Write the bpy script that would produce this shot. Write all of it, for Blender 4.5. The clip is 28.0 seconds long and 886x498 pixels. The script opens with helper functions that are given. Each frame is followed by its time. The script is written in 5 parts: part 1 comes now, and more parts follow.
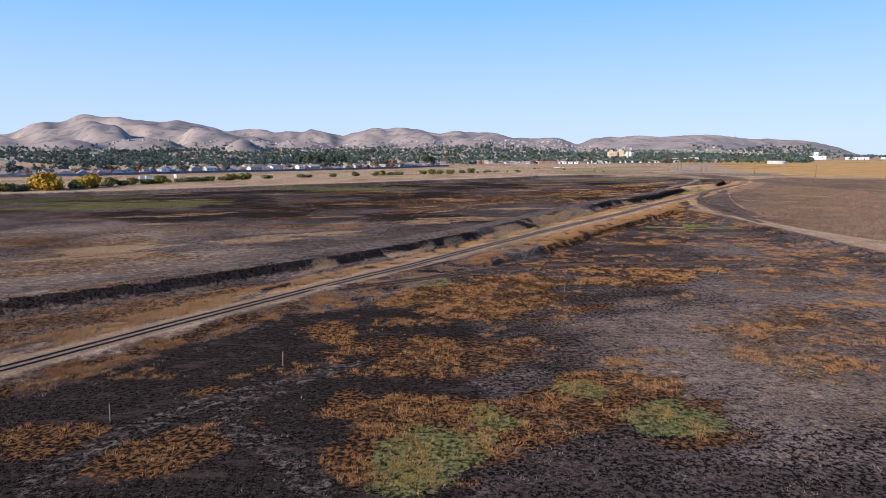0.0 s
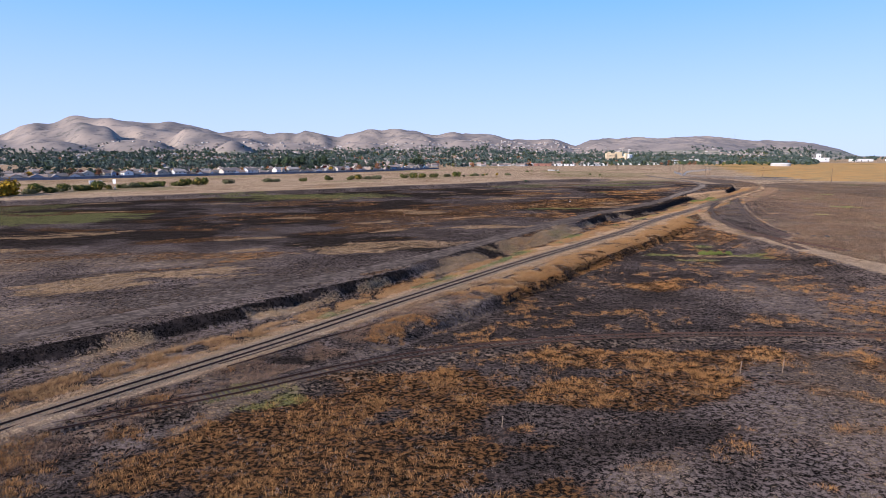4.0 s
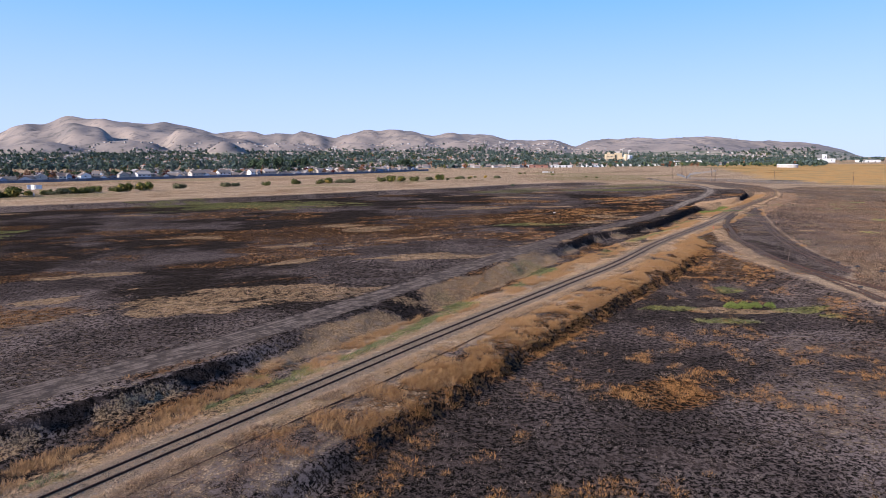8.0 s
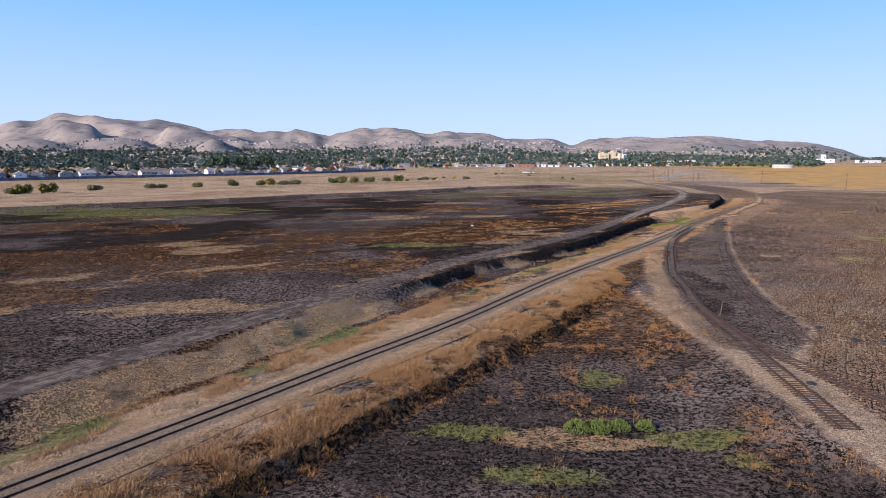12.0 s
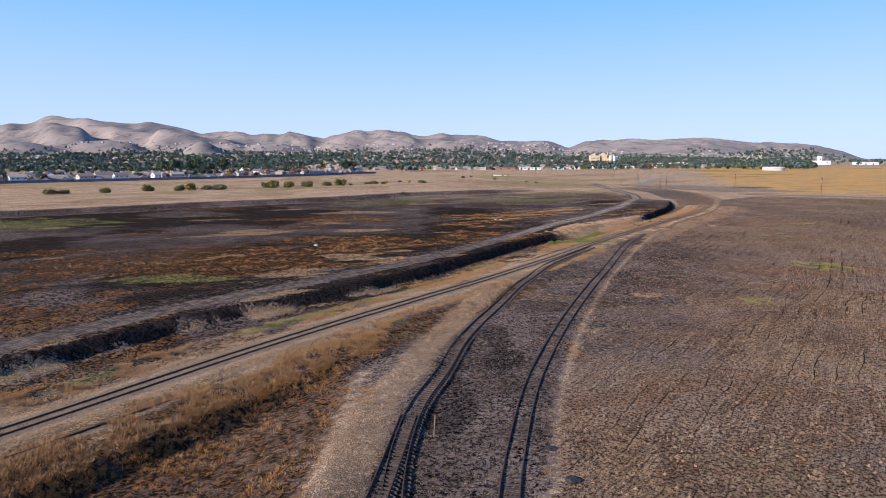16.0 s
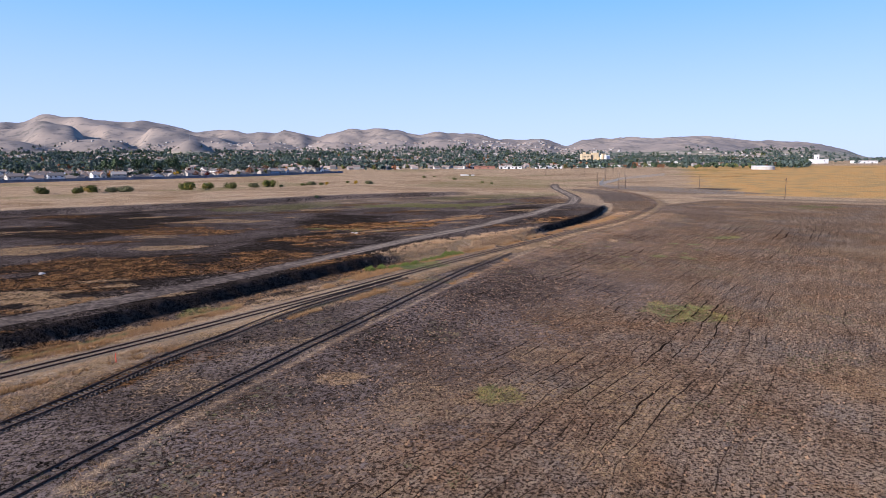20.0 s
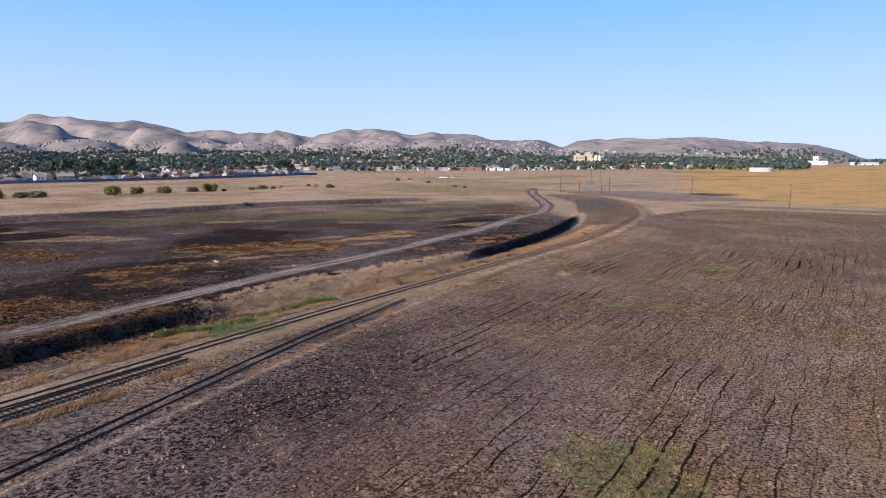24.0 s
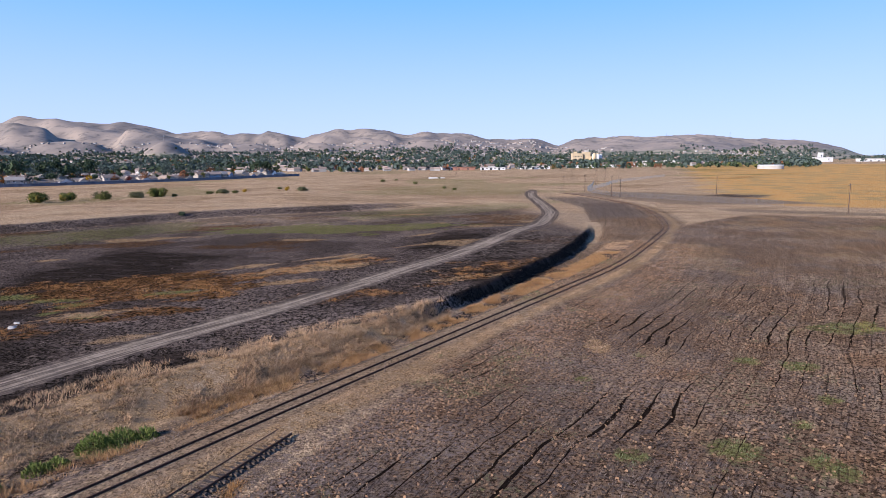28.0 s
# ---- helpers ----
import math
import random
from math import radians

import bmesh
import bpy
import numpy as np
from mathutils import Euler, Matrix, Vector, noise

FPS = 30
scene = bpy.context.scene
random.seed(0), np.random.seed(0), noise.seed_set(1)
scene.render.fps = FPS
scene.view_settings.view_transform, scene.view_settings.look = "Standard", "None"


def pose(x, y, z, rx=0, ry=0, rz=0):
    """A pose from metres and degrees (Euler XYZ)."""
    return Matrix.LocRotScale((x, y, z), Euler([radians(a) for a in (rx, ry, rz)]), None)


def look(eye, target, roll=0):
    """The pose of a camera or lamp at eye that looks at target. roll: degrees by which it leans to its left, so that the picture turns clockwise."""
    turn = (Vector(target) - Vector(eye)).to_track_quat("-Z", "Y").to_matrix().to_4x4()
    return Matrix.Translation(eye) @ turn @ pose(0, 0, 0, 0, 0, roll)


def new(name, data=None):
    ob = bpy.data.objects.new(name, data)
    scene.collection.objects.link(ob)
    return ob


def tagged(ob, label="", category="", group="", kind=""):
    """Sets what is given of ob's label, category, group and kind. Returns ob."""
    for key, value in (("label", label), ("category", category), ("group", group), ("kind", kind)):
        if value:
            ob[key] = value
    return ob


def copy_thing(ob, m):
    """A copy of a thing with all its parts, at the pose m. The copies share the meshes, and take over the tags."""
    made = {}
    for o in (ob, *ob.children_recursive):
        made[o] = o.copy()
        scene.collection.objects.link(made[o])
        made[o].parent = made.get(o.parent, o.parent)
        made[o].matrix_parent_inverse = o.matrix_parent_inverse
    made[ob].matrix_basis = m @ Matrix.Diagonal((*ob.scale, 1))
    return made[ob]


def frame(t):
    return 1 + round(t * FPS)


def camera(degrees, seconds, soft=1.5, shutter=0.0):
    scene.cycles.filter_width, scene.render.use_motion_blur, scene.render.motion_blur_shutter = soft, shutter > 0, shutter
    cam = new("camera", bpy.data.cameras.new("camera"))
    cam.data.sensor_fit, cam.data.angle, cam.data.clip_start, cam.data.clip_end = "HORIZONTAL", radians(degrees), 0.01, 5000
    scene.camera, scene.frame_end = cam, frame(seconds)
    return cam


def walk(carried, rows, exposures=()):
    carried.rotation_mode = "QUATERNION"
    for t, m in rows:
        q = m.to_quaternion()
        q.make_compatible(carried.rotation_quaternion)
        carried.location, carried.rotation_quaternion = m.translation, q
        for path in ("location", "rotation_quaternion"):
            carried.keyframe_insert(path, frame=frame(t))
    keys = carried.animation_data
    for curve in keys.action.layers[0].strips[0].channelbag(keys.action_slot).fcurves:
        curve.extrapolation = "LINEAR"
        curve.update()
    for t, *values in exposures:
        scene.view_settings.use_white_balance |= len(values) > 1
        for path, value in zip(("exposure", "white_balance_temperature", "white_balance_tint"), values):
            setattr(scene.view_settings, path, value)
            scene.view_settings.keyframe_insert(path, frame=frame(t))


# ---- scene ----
LENS = 71.0
ROWS = [  # seconds, place in metres, yaw, pitch and roll in degrees
    (0.0, 0.00, 0.00, 22.49, -0.000, -8.775, 0.145),
    (0.5, 3.25, 5.71, 22.75, -0.052, -8.763, 0.151),
    (1.0, 6.02, 11.62, 23.00, -0.089, -8.720, 0.153),
    (1.5, 8.36, 17.64, 23.21, -0.106, -8.659, 0.135),
    (2.0, 10.28, 23.74, 23.33, -0.110, -8.608, 0.107),
    (2.5, 11.80, 30.04, 23.34, -0.114, -8.579, 0.094),
    (4.5, 15.83, 56.60, 22.87, -0.154, -8.642, 0.181),
    (5.0, 16.94, 63.39, 22.79, -0.168, -8.616, 0.192),
    (5.5, 18.29, 70.13, 22.73, -0.172, -8.589, 0.203),
    (6.0, 19.95, 76.81, 22.74, -0.146, -8.559, 0.212),
    (6.5, 22.16, 83.27, 22.79, -0.101, -8.567, 0.216),
    (7.0, 24.94, 89.49, 22.91, -0.074, -8.593, 0.216),
    (7.5, 28.18, 95.47, 23.08, -0.069, -8.589, 0.204),
    (8.0, 31.82, 101.26, 23.29, -0.080, -8.561, 0.189),
    (8.5, 35.83, 106.89, 23.48, -0.100, -8.546, 0.177),
    (9.0, 40.06, 112.47, 23.62, -0.135, -8.566, 0.175),
    (9.5, 44.07, 118.16, 23.70, -0.156, -8.596, 0.180),
    (10.0, 48.06, 123.87, 23.74, -0.126, -8.628, 0.162),
    (10.5, 52.31, 129.52, 23.77, -0.104, -8.649, 0.123),
    (11.0, 56.87, 135.06, 23.78, -0.080, -8.668, 0.065),
    (11.5, 61.68, 140.50, 23.77, -0.041, -8.689, 0.007),
    (12.0, 66.65, 145.85, 23.74, 0.005, -8.694, -0.031),
    (12.5, 71.81, 151.08, 23.69, 0.040, -8.687, -0.042),
    (14.5, 92.77, 172.00, 23.51, 0.172, -8.595, -0.002),
    (15.0, 98.22, 177.08, 23.49, 0.179, -8.545, 0.012),
    (15.5, 103.61, 181.78, 23.46, 0.197, -8.493, 0.027),
    (16.0, 109.26, 186.80, 23.40, 0.208, -8.468, 0.066),
    (16.5, 114.87, 191.85, 23.31, 0.246, -8.478, 0.113),
    (17.0, 120.52, 196.89, 23.23, 0.288, -8.503, 0.150),
    (17.5, 126.25, 201.92, 23.21, 0.330, -8.517, 0.160),
    (18.0, 131.97, 206.96, 23.21, 0.386, -8.537, 0.160),
    (18.5, 137.68, 211.95, 23.22, 0.443, -8.570, 0.158),
    (19.0, 143.38, 216.98, 23.26, 0.505, -8.593, 0.156),
    (19.5, 149.14, 222.03, 23.35, 0.548, -8.582, 0.142),
    (20.0, 154.88, 227.20, 23.44, 0.559, -8.590, 0.107),
    (20.5, 160.14, 232.41, 23.60, 0.545, -8.600, 0.053),
    (21.0, 164.53, 237.85, 23.79, 0.525, -8.610, 0.008),
    (21.5, 168.24, 243.63, 23.98, 0.506, -8.592, -0.025),
    (22.0, 171.42, 249.82, 24.10, 0.480, -8.558, -0.051),
    (22.5, 173.85, 256.03, 24.08, 0.431, -8.523, -0.063),
    (24.5, 177.20, 280.54, 23.26, 0.314, -8.514, 0.043),
    (25.0, 178.18, 287.00, 23.04, 0.267, -8.527, 0.086),
    (25.5, 179.07, 293.57, 22.83, 0.225, -8.541, 0.145),
    (26.0, 179.76, 299.99, 22.64, 0.187, -8.562, 0.207),
    (26.5, 180.40, 306.62, 22.51, 0.142, -8.562, 0.273),
    (27.0, 180.96, 313.36, 22.40, 0.102, -8.555, 0.338),
    (27.5, 181.55, 320.24, 22.32, 0.060, -8.546, 0.404),
    (28.0, 182.08, 327.15, 22.25, 0.021, -8.524, 0.467),
]


def flown(x, y, z, yaw, pitch, roll):
    return Matrix.Translation((x, y, z)) @ pose(0, 0, 0, 0, 0, yaw) @ pose(0, 0, 0, 90 + pitch) @ pose(0, 0, 0, 0, 0, -roll)


cam = camera(LENS, 28.0, soft=0.5)
walk(cam, [(r[0], flown(*r[1:])) for r in ROWS], [(0.0, 0.9, 5250, 26), (28.0, 0.9, 5250, 26)])

# ---- sky and sun: a low sun behind the camera's left shoulder ----
SUN_EL, SUN_AZ = 23.5, 231.5  # degrees; azimuth clockwise from +y
world = bpy.data.worlds.new("sky")
scene.world = world
world.use_nodes = True
wn = world.node_tree.nodes
sky = wn.new("ShaderNodeTexSky")
sky.sky_type, sky.sun_disc = "NISHITA", False
sky.sun_elevation, sky.sun_rotation = radians(SUN_EL), radians(SUN_AZ)
sky.altitude, sky.air_density, sky.dust_density, sky.ozone_density = 0, 1.0, 0.15, 3.6
# thin even haze over the whole sky, paler towards the horizon all round
aim = wn.new("ShaderNodeTexCoord")
aim_z = wn.new("ShaderNodeSeparateXYZ")
world.node_tree.links.new(aim.outputs["Generated"], aim_z.inputs[0])
rise = wn.new("ShaderNodeMapRange")
rise.interpolation_type = "SMOOTHSTEP"
rise.inputs["From Min"].default_value, rise.inputs["From Max"].default_value = -0.03, 0.36
world.node_tree.links.new(aim_z.outputs["Z"], rise.inputs["Value"])
veil = wn.new("ShaderNodeMix")
veil.data_type = "RGBA"
veil.inputs[6].default_value = (4.2, 4.85, 5.6, 1.0)
veil.inputs[7].default_value = (0.85, 3.0, 5.7, 1.0)
world.node_tree.links.new(rise.outputs["Result"], veil.inputs["Factor"])
high = wn.new("ShaderNodeMapRange")
high.interpolation_type = "SMOOTHSTEP"
high.inputs["From Min"].default_value, high.inputs["From Max"].default_value = 0.26, 0.85
world.node_tree.links.new(aim_z.outputs["Z"], high.inputs["Value"])
zenith = wn.new("ShaderNodeMix")
zenith.data_type = "RGBA"
zenith.inputs[7].default_value = (0.45, 0.95, 1.9, 1.0)
world.node_tree.links.new(high.outputs["Result"], zenith.inputs["Factor"])
world.node_tree.links.new(veil.outputs[2], zenith.inputs[6])
haze = wn.new("ShaderNodeMix")
haze.data_type = "RGBA"
haze.inputs["Factor"].default_value = 0.92
world.node_tree.links.new(zenith.outputs[2], haze.inputs[7])
world.node_tree.links.new(sky.outputs[0], haze.inputs[6])
world.node_tree.links.new(haze.outputs[2], wn["Background"].inputs[0])
wn["Background"].inputs[1].default_value = 0.0875
sun_data = bpy.data.lights.new("sun", "SUN")
sun_data.energy, sun_data.angle, sun_data.color = 5.0, radians(0.6), (1.0, 0.83, 0.54)
sun = new("sun", sun_data)
_a, _e = radians(SUN_AZ), radians(SUN_EL)
SUN_DIR = Vector((math.sin(_a) * math.cos(_e), math.cos(_a) * math.cos(_e), math.sin(_e)))
sun.matrix_world = look(SUN_DIR * 300, (0, 0, 0))

# ---- materials ----
def nodes_of(name):
    m = bpy.data.materials.new(name)
    m.use_nodes = True
    return m, m.node_tree.nodes, m.node_tree.links, m.node_tree.nodes["Principled BSDF"]


class Graph:
    """Small helper for wiring shader nodes."""

    def __init__(self, name, rough=0.9, spec=0.2):
        self.mat, self.n, self.l, self.b = nodes_of(name)
        self.b.inputs["Roughness"].default_value = rough
        self.b.inputs["Specular IOR Level"].default_value = spec
        self.co = self.n.new("ShaderNodeTexCoord").outputs["Object"]

    def put(self, socket, value):
        if isinstance(value, (int, float)):
            socket.default_value = value
        elif isinstance(value, tuple):
            socket.default_value = (*value, 1.0)[:len(socket.default_value)]
        else:
            self.l.new(value, socket)

    def noise(self, scale, detail=3.0, rough=0.55, co=None, out="Fac"):
        k = self.n.new("ShaderNodeTexNoise")
        self.put(k.inputs["Vector"], co or self.co)
        k.inputs["Scale"].default_value, k.inputs["Detail"].default_value, k.inputs["Roughness"].default_value = scale, detail, rough
        return k.outputs[out]

    def stretch(self, sx, sy, sz, turn=0.0):
        k = self.n.new("ShaderNodeMapping")
        self.l.new(self.co, k.inputs["Vector"])
        k.inputs["Scale"].default_value = (sx, sy, sz)
        k.inputs["Rotation"].default_value = (0, 0, turn)
        return k.outputs[0]

    def math(self, op, a, b=0.0, c=0.0, clamp=False):
        k = self.n.new("ShaderNodeMath")
        k.operation, k.use_clamp = op, clamp
        for s, v in zip(k.inputs, (a, b, c)):
            self.put(s, v)
        return k.outputs[0]

    def ramp(self, fac, lo, hi):
        k = self.n.new("ShaderNodeMapRange")
        k.interpolation_type = "SMOOTHSTEP"
        self.put(k.inputs["Value"], fac)
        k.inputs["From Min"].default_value, k.inputs["From Max"].default_value = lo, hi
        return k.outputs["Result"]

    def mix(self, fac, a, b):
        k = self.n.new("ShaderNodeMix")
        k.data_type = "RGBA"
        self.put(k.inputs["Factor"], fac)
        self.put(k.inputs[6], a)
        self.put(k.inputs[7], b)
        return k.outputs[2]

    def attr(self, name):
        k = self.n.new("ShaderNodeAttribute")
        k.attribute_name = name
        return k

    def split(self, colour):
        k = self.n.new("ShaderNodeSeparateColor")
        self.l.new(colour, k.inputs[0])
        return k.outputs

    def random(self):
        return self.n.new("ShaderNodeObjectInfo").outputs["Random"]

    def island(self):
        return self.n.new("ShaderNodeNewGeometry").outputs["Random Per Island"]

    def bump(self, height, strength=0.5, dist=0.1):
        k = self.n.new("ShaderNodeBump")
        k.inputs["Strength"].default_value, k.inputs["Distance"].default_value = strength, dist
        self.put(k.inputs["Height"], height)
        self.l.new(k.outputs[0], self.b.inputs["Normal"])

    def done(self, colour, rough=None, metal=None):
        self.put(self.b.inputs["Base Color"], colour)
        if rough is not None:
            self.put(self.b.inputs["Roughness"], rough)
        if metal is not None:
            self.put(self.b.inputs["Metallic"], metal)
        return self.mat


def ground_material():
    g = Graph("ground_cover", 1.0, 0.0)
    a, b = g.attr("cover_a"), g.attr("cover_b")
    burnt, straw, rust = g.split(a.outputs["Color"])[:3]
    green = a.outputs["Alpha"]
    soil, gravel, dirt = g.split(b.outputs["Color"])[:3]
    amber = b.outputs["Alpha"]
    fine, mid, wide = g.noise(5.5, 4, 0.65), g.noise(0.9, 4, 0.6), g.noise(0.05, 4, 0.55)
    tuft = g.noise(2.1, 5, 0.7)
    grit = g.noise(16.0, 2, 0.6)

    row = g.attr("row").outputs["Fac"]
    blend = g.math("ADD", g.math("MULTIPLY", tuft, 0.45), g.math("ADD", g.math("MULTIPLY", mid, 0.35), g.math("MULTIPLY", fine, 0.2)))

    def cover(w, sharp=2.6, reach=3.4):
        """How much of a layer shows: its weight, broken up by clumps of several sizes."""
        e = g.math("MULTIPLY_ADD", blend, reach, -0.5 * reach)
        e = g.math("ADD", g.math("ADD", w, e), -0.5)
        return g.math("MULTIPLY", g.math("MULTIPLY_ADD", e, sharp, 0.5, clamp=True), g.ramp(w, 0.02, 0.2))

    dry = g.mix(g.ramp(mid, 0.35, 0.65), (0.34, 0.235, 0.14), (0.58, 0.41, 0.255))
    streak = g.noise(0.12, 5, 0.65, g.stretch(0.35, 1.3, 1.0, 0.6))
    dry = g.mix(g.math("MULTIPLY", g.ramp(streak, 0.44, 0.6), 0.8), dry, (0.28, 0.195, 0.12))
    dry = g.mix(g.ramp(wide, 0.42, 0.6), dry, (0.47, 0.345, 0.22))
    dry = g.mix(g.math("MULTIPLY", g.ramp(fine, 0.47, 0.56), 0.8), dry, (0.13, 0.088, 0.05))
    speck = g.noise(0.55, 4, 0.7, g.stretch(0.7, 1.2, 1.0, 0.3))
    dry = g.mix(g.math("MULTIPLY", g.ramp(speck, 0.53, 0.60), 0.45), dry, (0.17, 0.118, 0.066))
    gold = g.mix(g.ramp(mid, 0.4, 0.6), (0.44, 0.225, 0.065), (0.46, 0.30, 0.125))
    gold = g.mix(g.ramp(wide, 0.48, 0.58), gold, (0.33, 0.23, 0.10))
    earth = g.mix(g.ramp(mid, 0.38, 0.62), (0.165, 0.106, 0.064), (0.295, 0.200, 0.126))
    earth = g.mix(g.ramp(wide, 0.45, 0.62), earth, (0.275, 0.195, 0.13))
    tone = g.noise(0.075, 4, 0.6)
    earth = g.mix(g.math("MULTIPLY", g.ramp(tone, 0.52, 0.62), 0.6), earth, (0.20, 0.165, 0.135))
    earth = g.mix(g.math("MULTIPLY", g.ramp(tone, 0.46, 0.36), 0.65), earth, (0.25, 0.142, 0.070))
    swath = g.n.new("ShaderNodeCombineXYZ")
    g.put(swath.inputs[0], g.math("MULTIPLY", row, 0.9))
    g.put(swath.inputs[1], g.math("MULTIPLY", g.attr("row_way").outputs["Fac"], 0.10))
    swathe = g.noise(1.0, 4, 0.65, swath.outputs[0])
    earth = g.mix(g.math("MULTIPLY", g.ramp(swathe, 0.54, 0.64), 0.55), earth, (0.39, 0.285, 0.185))
    earth = g.mix(g.math("MULTIPLY", g.ramp(swathe, 0.46, 0.36), 0.6), earth, (0.12, 0.075, 0.042))
    # shade between clods is put into the soil colour as dark specks
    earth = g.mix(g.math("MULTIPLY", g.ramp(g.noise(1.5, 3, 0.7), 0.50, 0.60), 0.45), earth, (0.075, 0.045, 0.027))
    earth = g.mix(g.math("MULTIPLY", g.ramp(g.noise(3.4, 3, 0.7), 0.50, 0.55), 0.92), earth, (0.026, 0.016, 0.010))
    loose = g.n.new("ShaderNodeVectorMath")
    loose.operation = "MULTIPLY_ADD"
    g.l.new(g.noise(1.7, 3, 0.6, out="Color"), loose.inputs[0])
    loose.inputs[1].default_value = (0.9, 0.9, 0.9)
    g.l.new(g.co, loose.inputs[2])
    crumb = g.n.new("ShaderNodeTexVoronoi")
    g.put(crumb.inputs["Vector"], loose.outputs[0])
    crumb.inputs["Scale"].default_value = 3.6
    # the rims between crumbs are darkened for the same painted shade
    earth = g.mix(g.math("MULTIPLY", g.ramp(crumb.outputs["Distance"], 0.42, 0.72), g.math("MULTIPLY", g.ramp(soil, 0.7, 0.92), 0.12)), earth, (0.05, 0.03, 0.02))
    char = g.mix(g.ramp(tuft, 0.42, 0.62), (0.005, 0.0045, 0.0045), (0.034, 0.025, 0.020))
    char = g.mix(g.math("MULTIPLY", g.ramp(fine, 0.50, 0.60), 0.6), char, (0.060, 0.045, 0.037))
    char = g.mix(g.math("MULTIPLY", g.ramp(g.noise(0.35, 5, 0.65, g.stretch(0.5, 1.3, 1.0, 0.55)), 0.52, 0.64), 0.55), char, (0.060, 0.044, 0.036))
    char = g.mix(g.math("MULTIPLY", g.ramp(g.math("ADD", g.math("MULTIPLY", fine, 0.5), g.math("MULTIPLY", tuft, 0.5)), 0.485, 0.535), g.math("MULTIPLY", g.math("MULTIPLY_ADD", g.ramp(wide, 0.42, 0.60), 0.55, 0.38), g.math("SUBTRACT", 1.0, g.ramp(burnt, 0.85, 1.1)))), char, (0.185, 0.142, 0.118))
    char = g.mix(g.math("MULTIPLY", g.math("MULTIPLY_ADD", g.ramp(wide, 0.42, 0.60), 0.45, 0.2), g.math("MULTIPLY", g.ramp(tuft, 0.49, 0.57), g.math("SUBTRACT", 1.0, g.ramp(burnt, 0.85, 1.1)))), char, (0.22, 0.17, 0.145))
    rusty = g.mix(g.ramp(tuft, 0.44, 0.6), (0.014, 0.009, 0.006), (0.16, 0.080, 0.030))
    strawy = g.mix(g.ramp(fine, 0.43, 0.56), (0.12, 0.072, 0.036), (0.40, 0.265, 0.135))
    greeny = g.mix(g.ramp(tuft, 0.4, 0.6), (0.040, 0.044, 0.014), (0.165, 0.155, 0.055))
    stone = g.mix(g.ramp(grit, 0.42, 0.58), (0.06, 0.044, 0.031), (0.33, 0.245, 0.165))
    stone = g.mix(g.math("MULTIPLY", g.ramp(mid, 0.45, 0.62), 0.6), stone, (0.29, 0.20, 0.13))
    track = g.mix(g.ramp(mid, 0.38, 0.62), (0.075, 0.060, 0.050), (0.185, 0.145, 0.115))
    track = g.mix(g.ramp(dirt, 1.0, 1.4), track, g.mix(g.ramp(mid, 0.3, 0.7), (0.21, 0.168, 0.13), (0.34, 0.275, 0.21)))
    lane = g.n.new("ShaderNodeCombineXYZ")
    g.put(lane.inputs[0], g.math("MULTIPLY", g.attr("lane").outputs["Fac"], 2.6))
    g.put(lane.inputs[1], g.math("MULTIPLY", g.attr("lane_way").outputs["Fac"], 0.05))
    wheel = g.noise(1.0, 3, 0.6, lane.outputs[0])
    track = g.mix(g.math("MULTIPLY", g.ramp(wheel, 0.45, 0.58), 0.75), track, (0.06, 0.047, 0.04))
    c = dry
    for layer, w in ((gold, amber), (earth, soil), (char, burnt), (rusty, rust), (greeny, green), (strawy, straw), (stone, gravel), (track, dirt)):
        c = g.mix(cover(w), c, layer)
    cell = g.n.new("ShaderNodeTexVoronoi")
    g.put(cell.inputs["Vector"], loose.outputs[0])
    cell.inputs["Scale"].default_value = 3.6
    lump = g.math("MULTIPLY", g.math("SUBTRACT", 0.75, cell.outputs["Distance"]), g.math("MULTIPLY_ADD", g.ramp(soil, 0.7, 0.92), 0.12, 0.05))
    h = g.math("ADD", g.math("MULTIPLY", tuft, 0.45), g.math("ADD", g.math("MULTIPLY", fine, 0.55), g.math("MULTIPLY", grit, 0.25)))
    h = g.math("ADD", h, lump)
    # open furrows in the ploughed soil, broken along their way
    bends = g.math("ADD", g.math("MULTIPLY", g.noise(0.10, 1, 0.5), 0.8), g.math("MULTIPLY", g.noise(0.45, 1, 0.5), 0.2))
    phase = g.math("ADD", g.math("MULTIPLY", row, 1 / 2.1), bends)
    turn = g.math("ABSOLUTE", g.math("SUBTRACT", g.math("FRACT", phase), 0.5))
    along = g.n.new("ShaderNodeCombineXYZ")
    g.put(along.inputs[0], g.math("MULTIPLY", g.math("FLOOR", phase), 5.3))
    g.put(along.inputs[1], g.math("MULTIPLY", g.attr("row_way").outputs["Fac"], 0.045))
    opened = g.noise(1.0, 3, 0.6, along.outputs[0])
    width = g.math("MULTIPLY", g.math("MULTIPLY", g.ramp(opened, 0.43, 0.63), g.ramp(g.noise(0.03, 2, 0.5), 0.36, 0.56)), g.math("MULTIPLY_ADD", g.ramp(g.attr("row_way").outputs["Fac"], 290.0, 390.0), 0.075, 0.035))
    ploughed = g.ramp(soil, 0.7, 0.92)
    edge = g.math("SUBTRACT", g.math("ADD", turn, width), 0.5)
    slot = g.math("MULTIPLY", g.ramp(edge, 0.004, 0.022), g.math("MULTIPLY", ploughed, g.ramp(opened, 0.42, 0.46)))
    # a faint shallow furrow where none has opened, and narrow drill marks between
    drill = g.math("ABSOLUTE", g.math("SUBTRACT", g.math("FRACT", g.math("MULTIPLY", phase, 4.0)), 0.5))
